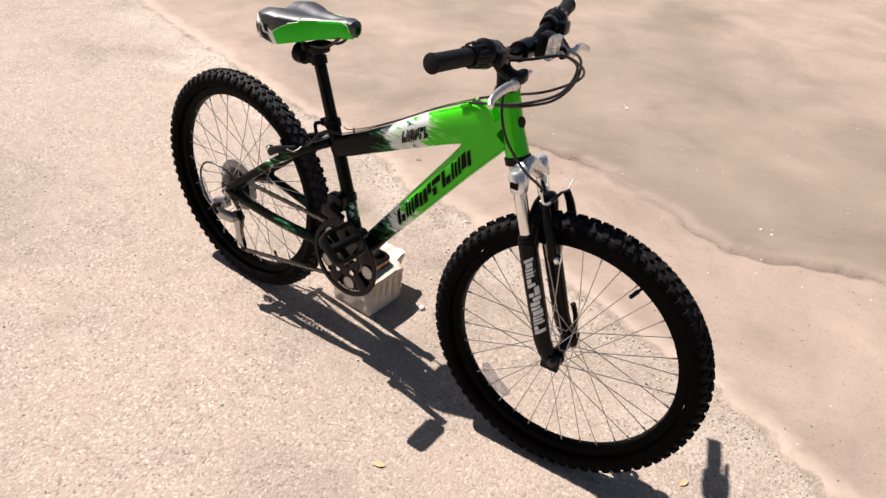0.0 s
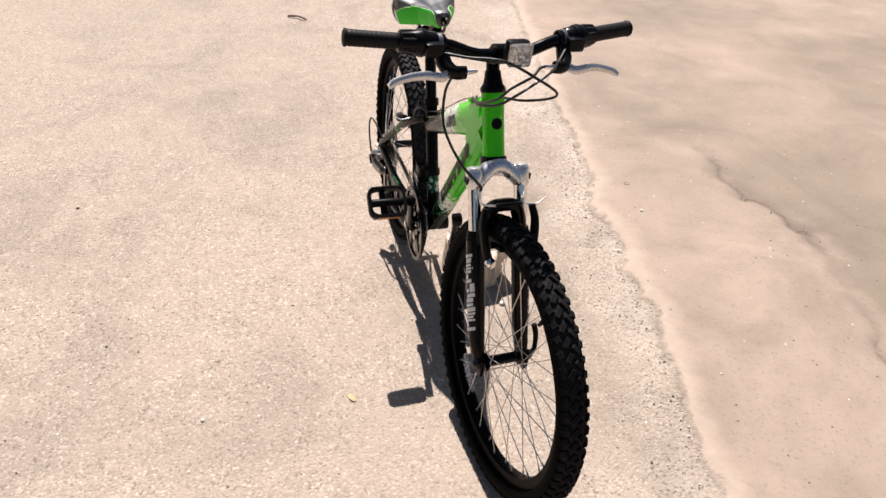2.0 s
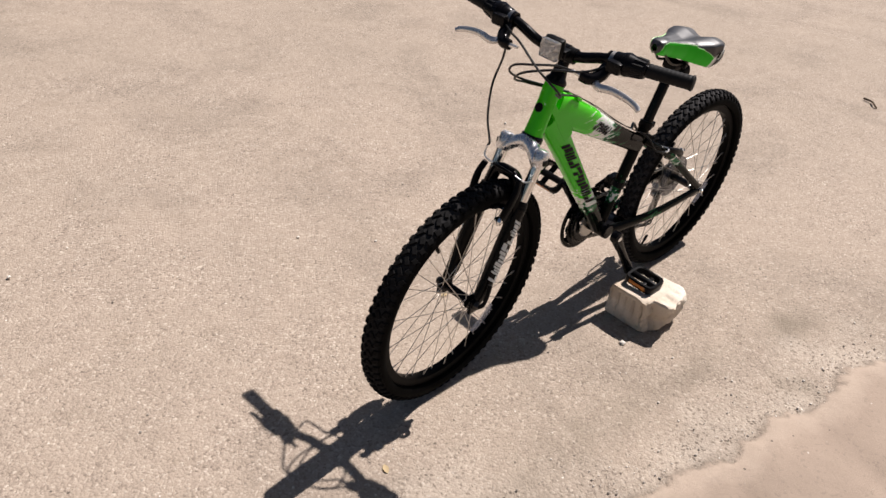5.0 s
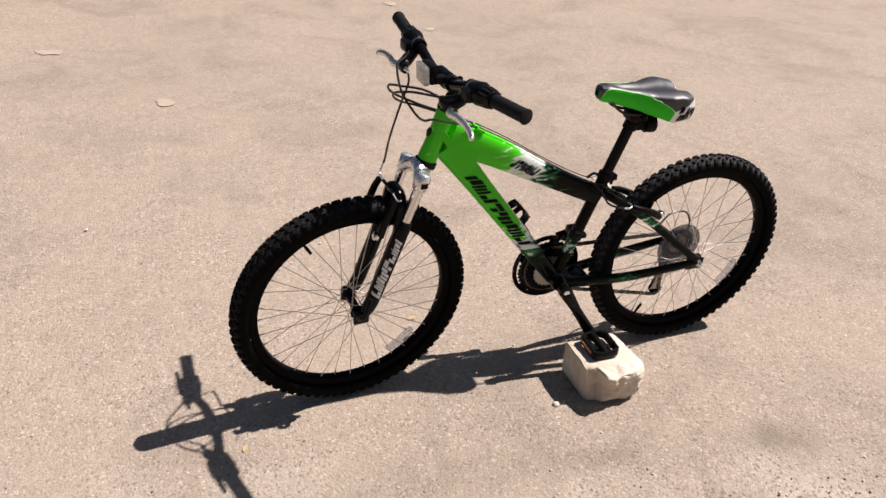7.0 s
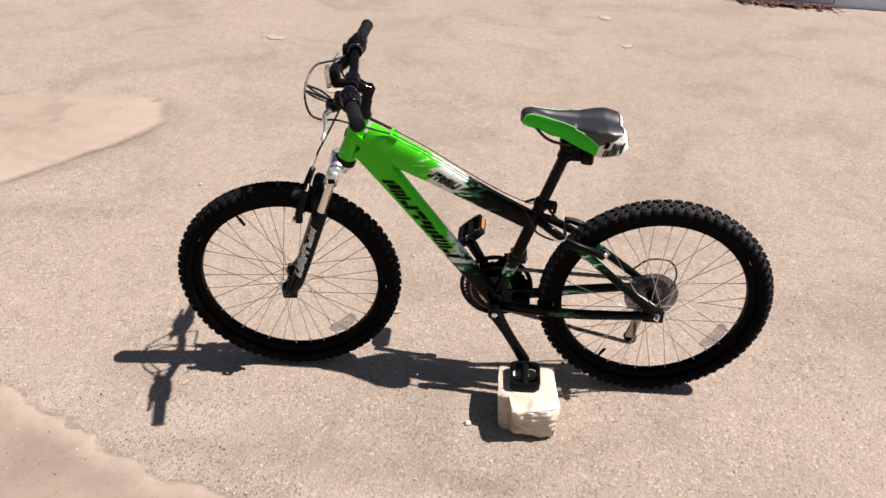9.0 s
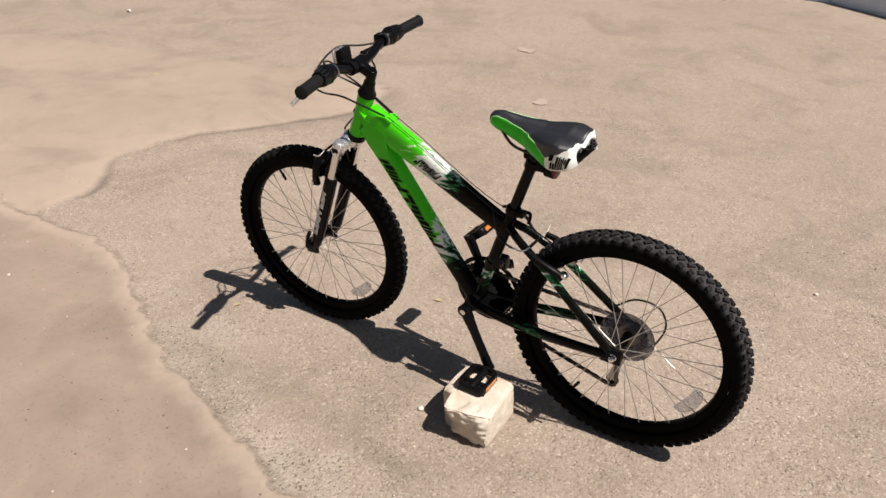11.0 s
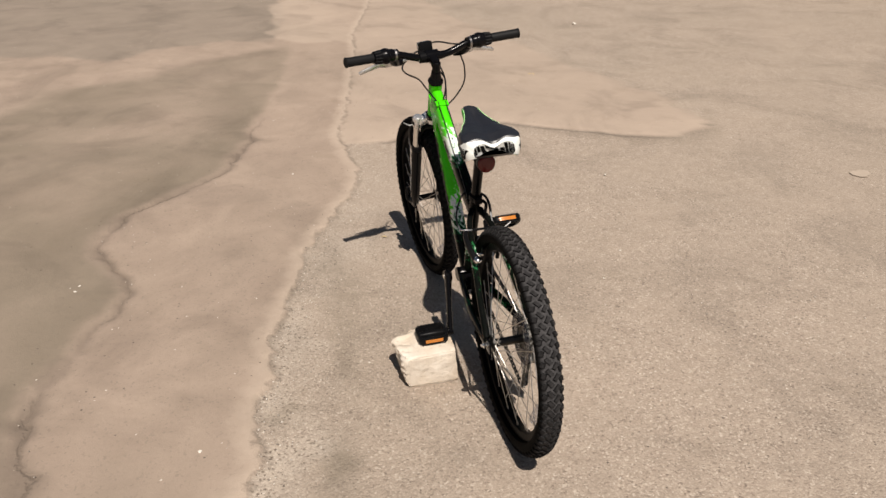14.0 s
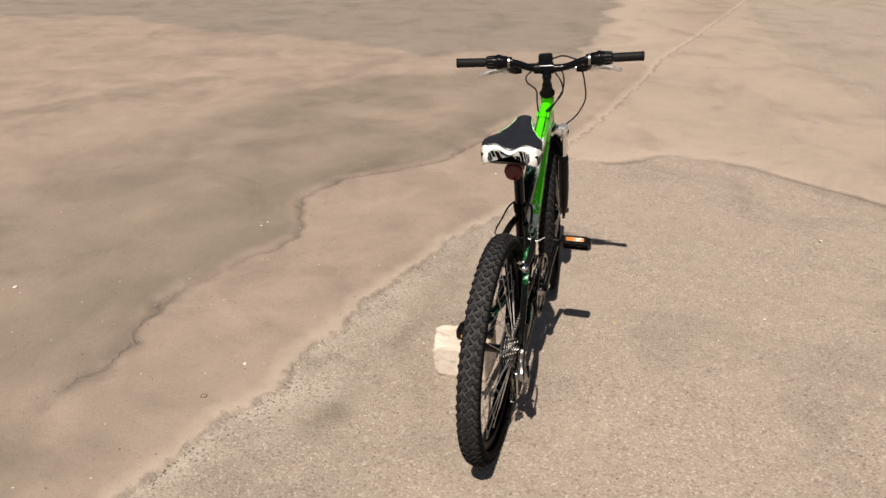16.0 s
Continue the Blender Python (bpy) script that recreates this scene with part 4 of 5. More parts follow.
# fork
crown_c = np.array((0.813, 0, 0.648))
arch = []
for t in np.linspace(-1, 1, 15):
    y = 0.046 * t
    lift = 0.030 * (1 - abs(t) ** 1.7) - 0.012
    fwd = 0.010 * abs(t) ** 1.5
    arch.append(crown_c + np.array((fwd * 0.8, y, 0)) + STEER_AXIS * (lift - 0.004))
crown = join(oval(arch, [0.0135 + 0.003 * (1 - abs(t)) for t in np.linspace(-1, 1, 15)], [0.014 + 0.007 * (1 - abs(t)) for t in np.linspace(-1, 1, 15)], 16, 2.6, (1, 0, 0.37)), turned([(-0.012, 0.022), (0.0, 0.0245), (0.014, 0.0235), (0.018, 0.019)], crown_c + STEER_AXIS * 0.004 - np.array((0.008, 0, 0)), STEER_AXIS, 20))
fork_ob = part("fork", front(crown), CROWN, bike, "suspension fork with polished crown and black lowers", 50)
for sgn in (-1, 1):
    low = np.array((0.947, sgn * 0.049, 0.302))
    at = lambda d: low + STEER_AXIS * d  # noqa: E731
    part("crown_clamp", front(join(turned([(0, 0.0150), (0.002, 0.0165), (0.033, 0.0172), (0.037, 0.0152)], at(0.345), STEER_AXIS, 20))), CROWN, fork_ob)
    part("fork_cap", front(turned([(0, 0.0140), (0.003, 0.0140), (0.0045, 0.011)], at(0.3815), STEER_AXIS, 16)), CROWN, fork_ob, "silver round fork cap")
    part("clamp_badge", front(block((0.016, 0.004, 0.012), at(0.362) + np.array((0, sgn * 0.0165, 0)), 0.001)), INK, fork_ob)
    part("stanchion", front(rod(at(0.24), at(0.352), 0.0128, 16)), CHROME, fork_ob)
    part("seal", front(turned([(0, 0.0175), (0.004, 0.0185), (0.007, 0.0168), (0.010, 0.0178), (0.014, 0.016), (0.017, 0.0165), (0.021, 0.0135)], at(0.242), STEER_AXIS, 18)), PLASTIC, fork_ob)
    leg = [at(0.244), at(0.20), at(0.10), at(0.035), at(0.012), at(-0.012)]
    leg[-1] = leg[-1] + np.array((0.008, 0, 0))
    leg[-2] = leg[-2] + np.array((0.004, 0, 0))
    part("lower_leg", front(join(oval(leg, [0.0182, 0.0187, 0.0183, 0.0172, 0.018, 0.012], [0.0176, 0.0180, 0.0174, 0.016, 0.013, 0.008], 18, 2.1), block((0.040, 0.011, 0.040), FRONT + np.array((-0.004, sgn * 0.049, -0.006)), 0.005))), BLACK, fork_ob)
    part("axle_nut", front(turned([(0, 0.0115), (0.002, 0.012), (0.008, 0.0095), (0.012, 0.006)], FRONT + np.array((0, sgn * 0.055, 0)), (0, sgn, 0), 12)), DARKSTEEL, front_wheel)
    lp = [at(0.055), at(0.225)]

    def leg_side(s, h, sgn=sgn, lp=lp):
        c = lp[0] + (lp[1] - lp[0]) * s
        up = unit(np.cross((0, 1, 0), lp[1] - lp[0]))
        v = math.sqrt(max(0.0, 0.0181**2 - h * h))
        p = c + up * h + np.array((0, sgn * (v + 0.0008), 0))
        return np.array((Matrix(TURN_FRONT) @ Vector(p))[:])

    marks(0.0, 0.95, 8, -0.0040, 0.0160, 2.2, leg_side, WHITE_INK, "row of plain white bars", parent=fork_ob)
brace = []
for t in np.linspace(-1, 1, 21):
    q = np.array((0.872, 0.048 * math.copysign(abs(t) ** 0.75, t), 0.500)) + STEER_AXIS * (0.112 * (1 - abs(t) ** 3.2)) + np.array((0.030 * (1 - abs(t) ** 3), 0, 0))
    brace.append(q)
part("fork_brace", front(oval(brace, [0.0125] * 21, [0.0145] * 21, 14, 2.6, (1, 0, 0.37))), BLACK, fork_ob)
qr = smooth_line([FRONT + np.array((0, 0.061, 0)), FRONT + np.array((-0.004, 0.073, 0.01)), FRONT + np.array((-0.012, 0.075, 0.04)), FRONT + np.array((-0.02, 0.071, 0.062))], 5)
part("axle_lever", front(tube(qr, np.interp(np.arange(len(qr)), [0, 6, len(qr) - 1], [0.007, 0.005, 0.006]), 10)), PLASTIC, front_wheel, "black quick release lever")


# rim brakes
def v_brake(base, up, ahead, half, place, noodle_side, parent_name, way=None):
    """Two arms on bosses, pads, a cable pipe and its boot."""
    base, up, ahead = np.asarray(base, float), unit(up), unit(ahead)
    way = up if way is None else unit(way)
    b = None
    for sgn in (-1, 1):
        foot = base + np.array((0, sgn * half, 0)) + ahead * 0.012
        arm = smooth_line([foot, foot + up * 0.035 + ahead * 0.006 + np.array((0, sgn * 0.009, 0)), foot + up * 0.075 + ahead * 0.006 + np.array((0, sgn * 0.012, 0)), foot + up * 0.104 + ahead * 0.004 + np.array((0, sgn * 0.006, 0))], 4)
        k = len(arm)
        mesh = place(oval(arm, np.linspace(0.0105, 0.0075, k), np.linspace(0.009, 0.0062, k), 10, 2.6))
        if b is None:
            b = part(parent_name, mesh, PLASTIC, bike, "black rim brake arms with rubber pads")
        else:
            part("brake_arm", mesh, PLASTIC, b)
        part("boss_bolt", place(turned([(0, 0.0105), (0.007, 0.0105), (0.0105, 0.006)], foot + ahead * 0.006, ahead, 10)), CHROME, b)
        pad_c = base + np.array((0, sgn * 0.0215, 0)) + up * 0.026 + ahead * 0.010
        part("brake_pad", place(moved(block((0.052, 0.010, 0.010), (0, 0, 0), 0.003), Matrix.Translation(pad_c) @ Matrix((Vector(ahead), Vector((0, 1, 0)), Vector(up))).transposed().to_4x4() @ Matrix.Rotation(0.0, 4, "Y"))), PLASTIC, b)
        part("pad_bolt", place(rod(pad_c, pad_c + np.array((0, sgn * 0.026, 0)), 0.0062, 10, None, 0.0015)), CHROME, b)
    n0 = base + np.array((0, noodle_side * (half - 0.002), 0)) + up * 0.108 + ahead * 0.016
    bend = smooth_line([n0 + np.array((0, -noodle_side * 0.012, 0)), n0 + np.array((0, noodle_side * 0.008, 0.003)), n0 + np.array((0, noodle_side * 0.018, 0)) + way * 0.010, n0 + np.array((0, noodle_side * 0.019, 0)) + way * 0.030], 5)
    part("cable_pipe", place(tube(bend, 0.0024, 8)), ALLOY, b)
    part("cable_boot", place(rod(n0 + np.array((0, -noodle_side * 0.012, 0)), n0 + np.array((0, -noodle_side * (2 * half - 0.018), 0)), 0.0042, 8, 0.003)), PLASTIC, b)
    tail = n0 + np.array((0, -noodle_side * (2 * half - 0.010), 0))
    part("cable_end", place(tube(smooth_line([tail, tail + np.array((0, -noodle_side * 0.026, -0.004)), tail + np.array((0, -noodle_side * 0.046, 0.009))], 4), 0.0014, 6)), SATIN, b)
    return n0 + np.array((0, noodle_side * 0.019, 0)) + way * 0.030


front_pipe = v_brake((0.905, 0, 0.510), STEER_AXIS, np.cross((0, 1, 0), STEER_AXIS), 0.042, front, -1, "front_brake")
rear_pipe = v_brake((0.156, 0, 0.447), (0.92, 0, 0.39), (-0.39, 0, 0.92), 0.044, still, 1, "rear_brake", (0.98, 0, 0.15))

# stem, bar, grips, shifters, levers
part("headset_cup", front(turned([(0, 0.0235), (0.006, 0.0250), (0.010, 0.0235), (0.016, 0.0190), (0.028, 0.0165), (0.040, 0.0150)], HEAD_TOP + STEER_AXIS * 0.003, STEER_AXIS, 20)), BLACK, bike)
part("lower_cup", front(turned([(0, 0.0235), (0.002, 0.0260), (0.014, 0.0260), (0.017, 0.023)], HEAD_LOW - STEER_AXIS * 0.012, STEER_AXIS, 20)), BLACK, bike)
BAR = np.array((0.764, 0, 0.865))
STEM_TOP = HEAD_TOP + STEER_AXIS * 0.066
part("stem", bars(join(rod(HEAD_TOP + STEER_AXIS * 0.02, STEM_TOP + STEER_AXIS * 0.012, 0.0128, 16, None, 0.003), oval(line(STEM_TOP, BAR, 6), [0.015, 0.0145, 0.014, 0.014, 0.015, 0.016], [0.0150, 0.0145, 0.014, 0.015, 0.017, 0.019], 16), turned([(-0.021, 0.016), (-0.021, 0.0185), (0.021, 0.0185), (0.021, 0.016)], BAR, (0, 1, 0), 20), turned([(0, 0.006), (0.006, 0.006), (0.007, 0.004)], STEM_TOP + STEER_AXIS * 0.011, STEER_AXIS, 8))), BLACK, bike, "black quill stem")


def bar_at(y):
    a = abs(y)
    x = np.interp(a, [0, 0.03, 0.12, 0.16, 0.29], [BAR[0], BAR[0], 0.762, 0.760, 0.738])
    z = np.interp(a, [0, 0.035, 0.06, 0.10, 0.125, 0.29], [0.863, 0.863, 0.867, 0.880, 0.885, 0.889])
    return np.array((x, y, z + 0.0232 * a + 0.0125 * y))  # the left end stands a little higher


BAR_OFF = -0.006
pts = smooth_line([bar_at(y) + np.array((0, BAR_OFF, 0)) for y in (-0.275, -0.2, -0.13, -0.10, -0.06, -0.03, 0, 0.03, 0.06, 0.10, 0.13, 0.2, 0.275)], 4)
part("handlebar", bars(tube(pts, np.interp(np.abs(pts[:, 1]), [0, 0.03, 0.05, 0.3], [0.0127, 0.0127, 0.0112, 0.0112]), 14)), BLACK, bike, "black riser handlebar")
lever_cable = {}
for sgn in (-1, 1):
    g = lambda d: bar_at(sgn * d) + np.array((0, BAR_OFF, 0))  # noqa: E731
    prof = []
    for i, d in enumerate(np.linspace(0.288, 0.199, 32)):
        prof.append((d, 0.0142 + 0.0004 * math.sin(i * 2.2) + (0.0012 if i < 2 else 0)))
    part("grip", bars(tube([g(0.290)] + [g(d) for d, _ in prof], [0.011] + [r for _, r in prof], 18)), GRIP, bike, "black rubber grip")
    tw = [(0.197, 0.0165), (0.195, 0.0185), (0.186, 0.0190), (0.172, 0.0205), (0.160, 0.0240), (0.156, 0.0245), (0.150, 0.0225), (0.148, 0.0225), (0.146, 0.0205), (0.132, 0.0195), (0.128, 0.0165)]
    shifter = part("twist_shifter", bars(join(tube([g(d) for d, _ in tw], [r for _, r in tw], 22), moved(block((0.034, 0.034, 0.026), (0, 0, 0), 0.007), Matrix.Translation(g(0.142) + np.array((0.016, 0, -0.004)))))), GLOSSY, bike, "black twist grip gear shifter")
    for k in range(12):
        a = 2 * np.pi * k / 12
        o = np.array((math.cos(a), 0, math.sin(a)))
        part("rib", bars(tube([g(0.193) + o * 0.0180, g(0.172) + o * 0.0202], 0.0022, 6)), GRIP, shifter)
    c = g(0.124)
    body = part("brake_lever", bars(join(turned([(-0.009, 0.0125), (-0.009, 0.0165), (0.009, 0.0165), (0.009, 0.0125)], c, (0, 1, 0), 18, True), oval(smooth_line([c + np.array((0.010, 0, -0.012)), c + np.array((0.030, -sgn * 0.004, -0.029)), c + np.array((0.044, -sgn * 0.016, -0.036)), c + np.array((0.048, -sgn * 0.036, -0.035))], 4), [0.012, 0.013, 0.0135, 0.014, 0.014, 0.0135, 0.013, 0.0125, 0.012, 0.011, 0.010, 0.009, 0.007], [0.0115] * 13, 12, 2.6, (0, 0, 1)))), GLOSSY, bike, "brake lever with black body and silver blade")
    blade = smooth_line([c + np.array((0.038, -sgn * 0.006, -0.036)), c + np.array((0.054, sgn * 0.010, -0.040)), c + np.array((0.053, sgn * 0.040, -0.036)), c + np.array((0.049, sgn * 0.068, -0.040)), c + np.array((0.050, sgn * 0.094, -0.046)), c + np.array((0.054, sgn * 0.106, -0.052))], 5)
    k = len(blade)
    part("lever_blade", bars(oval(blade, np.interp(np.arange(k), [0, 5, k - 4, k - 1], [0.007, 0.0085, 0.0062, 0.0050]), np.interp(np.arange(k), [0, 5, k - 1], [0.006, 0.0045, 0.0045]), 10, 2.4, (1, 0, 0.3))), LEVER, body, "silver alloy lever blade")
    part("barrel_adjuster", bars(rod(c + np.array((0.048, -sgn * 0.032, -0.035)), c + np.array((0.049, -sgn * 0.056, -0.033)), 0.0050, 10, 0.0036)), ALLOY, body)
    lever_cable[sgn] = c + np.array((0.049, -sgn * 0.056, -0.033))
    part("clamp_band", bars(turned([(-0.006, 0.0150), (-0.006, 0.0178), (0.006, 0.0178), (0.006, 0.0150)], c + np.array((0, sgn * 0.004, 0)), (0, 1, 0), 18, True)), DARKALLOY, body, "grey metal clamp band")
    lever_cable["shift", sgn] = g(0.130) + np.array((0.022, -sgn * 0.006, -0.010))
lamp = part("headlight", bars(moved(block((0.020, 0.046, 0.045), (0, 0, 0), 0.0095), Matrix.Translation((0.800, 0.004, 0.882)) @ Matrix.Rotation(0.08, 4, "Y"))), PLASTIC, bike, "square bicycle headlight with clear lens on the bar")
part("lens", bars(moved(block((0.012, 0.044, 0.042), (0, 0, 0), 0.005), Matrix.Translation((0.8160, 0.004, 0.8808)) @ Matrix.Rotation(0.08, 4, "Y"))), CLEAR, lamp, "clear ribbed lens")
facets = []
for i in range(6):
    for j in range(6):
        y, z = -0.0172 + 0.0069 * i, -0.0150 + 0.0060 * j
        base = [(0, y - 0.0035, z - 0.0033), (0, y + 0.0035, z - 0.0033), (0, y + 0.0035, z + 0.0033), (0, y - 0.0035, z + 0.0033), (0.0022 + 0.0012 * ((i * 5 + j * 3) % 4) / 3, y + 0.001 * ((i + j) % 3 - 1), z + 0.001 * ((i * 2 + j) % 3 - 1))]
        facets.append((np.array(base), [(0, 1, 4), (1, 2, 4), (2, 3, 4), (3, 0, 4)]))
part("reflector_bowl", bars(moved(join(*facets), Matrix.Translation((0.8106, 0.004, 0.881)) @ Matrix.Rotation(0.08, 4, "Y"))), CHROME, lamp, "faceted silver reflector", 0)
part("lamp_clip", bars(join(turned([(-0.010, 0.0127), (-0.010, 0.0165), (0.010, 0.0165), (0.010, 0.0127)], BAR + np.array((0, 0.030, 0)), (0, 1, 0), 16, True), block((0.026, 0.018, 0.016), (0.785, 0.022, 0.872), 0.003))), PLASTIC, lamp)


# cables
def bar_point(p):
    return np.array((Matrix(TURN_BAR) @ Vector(p))[:])


def fork_point(p):
    return np.array((Matrix(TURN_FRONT) @ Vector(p))[:])


def cable(pts, label="", r=0.0026):
    part("cable", tube(smooth_line(pts, 8), r, 7), CABLE, bike, label)


STOP = np.array((0.680, 0, 0.744))
cable([bar_point((0.796, -0.112, 0.842)), bar_point((0.788, -0.119, 0.805)), bar_point((0.806, -0.121, 0.748)), bar_point((0.840, -0.095, 0.690)), fork_point(front_pipe + np.array((-0.004, 0, 0.010))), fork_point(front_pipe)], "black brake cable housing")
cable([bar_point(lever_cable["shift", -1]), bar_point((0.812, -0.095, 0.878)), bar_point((0.852, -0.045, 0.884)), bar_point((0.870, 0.018, 0.856)), bar_point((0.860, 0.066, 0.826)), bar_point((0.838, 0.066, 0.806)), np.array((0.795, 0.044, 0.786)), np.array((0.735, 0.030, 0.766)), STOP + np.array((0, 0.016, 0.002))])
cable([bar_point(lever_cable[1]), bar_point(lever_cable[1] + np.array((0.022, -0.024, 0.006))), bar_point((0.864, 0.006, 0.860)), bar_point((0.874, -0.036, 0.846)), bar_point((0.858, -0.052, 0.820)), np.array((0.810, -0.042, 0.792)), np.array((0.745, -0.032, 0.768)), STOP + np.array((0, -0.016, 0.001))])
cable([bar_point(lever_cable["shift", 1]), bar_point((0.812, 0.088, 0.864)), bar_point((0.856, 0.045, 0.862)), bar_point((0.872, -0.012, 0.838)), bar_point((0.850, -0.042, 0.806)), np.array((0.800, -0.042, 0.783)), np.array((0.742, -0.030, 0.764)), STOP + np.array((0.002, -0.008, 0.004))])
part("cable_stop", block((0.022, 0.040, 0.008), (0.672, 0, 0.737), 0.002, pose(0, 0, 0, 0, -26, 0)), PAINT, frame_ob, "", 40, fade=np.ones(len(block((0.022, 0.034, 0.008), (0, 0, 0), 0.002)[0])))
for off in (-0.012, 0.012):
    part("cable_wire", tube(smooth_line([STOP + np.array((-0.006, off, 0.000)), np.array((0.591, off, 0.700)), np.array((0.508, off, 0.649)), np.array((0.424, off, 0.601)), np.array((0.350, off * 1.3, 0.566)), np.array((0.325, off * 1.9, 0.562))], 4), 0.0012, 6), DARKSTEEL, bike)
cable([np.array((0.362, 0.016, 0.572)), np.array((0.342, 0.038, 0.556)), np.array((0.322, 0.054, 0.524)), rear_pipe + np.array((0.012, 0, 0.003)), rear_pipe])
cable([np.array((0.352, -0.016, 0.566)), np.array((0.325, -0.030, 0.567)), np.array((0.300, -0.036, 0.549)), np.array((0.268, -0.034, 0.512)), np.array((0.236, -0.043, 0.488))], "", 0.0038)
cable([np.array((0.05, -0.070, 0.348)), np.array((0.008, -0.082, 0.374)), np.array((-0.048, -0.088, 0.368)), np.array((-0.073, -0.088, 0.322)), np.array((-0.056, -0.086, 0.262)), np.array((-0.026, -0.082, 0.236))])

# cranks, pedals, chainrings
A = unit(np.array((0.318, 0, 0.136)) - np.array((0.405, 0, 0.275)))
RINGC = CRANK + np.array((0, -0.046, 0))


def ring_mesh(centre, r0, r1, y, thick, teeth, tooth=0.004):
    n = teeth * 4
    a = np.arange(n) * 2 * np.pi / n
    rr = r1 + tooth * np.array([0, 1, 1, 0])[np.arange(n) % 4] if tooth else np.full(n, r1)
    rings = []
    for rad, yy in ((np.full(n, r0), -thick / 2), (rr, -thick / 2), (rr, thick / 2), (np.full(n, r0), thick / 2)):
        rings.append(np.stack([centre[0] + rad * np.cos(a), np.full(n, centre[1] + y + yy), centre[2] + rad * np.sin(a)], 1))
    return skin(rings, False, True)


crankset = part("crankset", ring_mesh(RINGC, 0.050, 0.083, 0.0, 0.003, 42), BLACK, bike, "black chainset with plastic guard ring")
part("chainring", ring_mesh(RINGC, 0.045, 0.064, 0.009, 0.003, 34), BLACK, crankset)
part("chainring", ring_mesh(RINGC, 0.022, 0.044, 0.017, 0.003, 24), STEEL, crankset)
part("chain_guard", join(turned([(-0.003, 0.088), (-0.003, 0.0985), (0.0, 0.1), (0.003, 0.0985), (0.003, 0.088)], RINGC + np.array((0, -0.008, 0)), (0, 1, 0), 64, True), turned([(-0.0015, 0.022), (-0.0015, 0.047), (0.0015, 0.047), (0.0015, 0.022)], RINGC + np.array((0, -0.008, 0)), (0, 1, 0), 48, True), *[block((0.048, 0.003, 0.030), (0, 0, 0), 0.001, Matrix.Translation(RINGC + np.array((0, -0.008, 0))) @ Matrix.Rotation(-k * 2 * math.pi / 5 - 0.5, 4, "Y") @ Matrix.Translation((0.068, 0, 0))) for k in range(5)]), BLACK, crankset, "black plastic guard ring with five windows")
for k in range(5):
    ang = k * 2 * math.pi / 5 + 0.5 + math.pi / 5
    part("spider_face", turned([(0, 0.0165), (0.0015, 0.0165), (0.0035, 0.010), (0.004, 0.001)], RINGC + np.array((math.cos(ang) * 0.068, -0.004, math.sin(ang) * 0.068)), (0, -1, 0), 20), DARKALLOY, crankset, "bright steel shown in a guard window")
for k in range(5):
    ang = -k * 2 * math.pi / 5 - 0.5
    part("ring_bolt", turned([(0, 0.0065), (0.003, 0.0065), (0.004, 0.004)], RINGC + np.array((math.cos(-ang) * 0.038, -0.010, math.sin(-ang) * 0.038)), (0, -1, 0), 10), CHROME, crankset)
pedal_at = {}
for sgn, way, reach in ((1, A, 0.167), (-1, unit((0.0765, 0, 0.118)), 0.1406)):
    y0, y1 = sgn * 0.064, sgn * 0.085
    a0, a1 = CRANK + np.array((0, y0, 0)), CRANK + way * reach + np.array((0, y1, 0))
    arm = line(a0, a1, 9)
    m = join(oval(arm, [0.019, 0.0175, 0.0155, 0.014, 0.0135, 0.0135, 0.014, 0.015, 0.0150], [0.011, 0.010, 0.009, 0.0085, 0.008, 0.008, 0.0085, 0.009, 0.009], 14, 2.4), turned([(-0.010, 0.017), (0.010, 0.018), (0.012, 0.014)], a0, (0, sgn, 0), 18), turned([(-0.008, 0.0125), (0.008, 0.0125), (0.009, 0.010)], a1, (0, sgn, 0), 16))
    part("crank_arm", m, BLACK, crankset)
    part("crank_cap", turned([(0, 0.008), (0.003, 0.008), (0.0045, 0.005)], a0 + np.array((0, sgn * 0.011, 0)), (0, sgn, 0), 12), CHROME, crankset)
    pedal_at[sgn] = a1


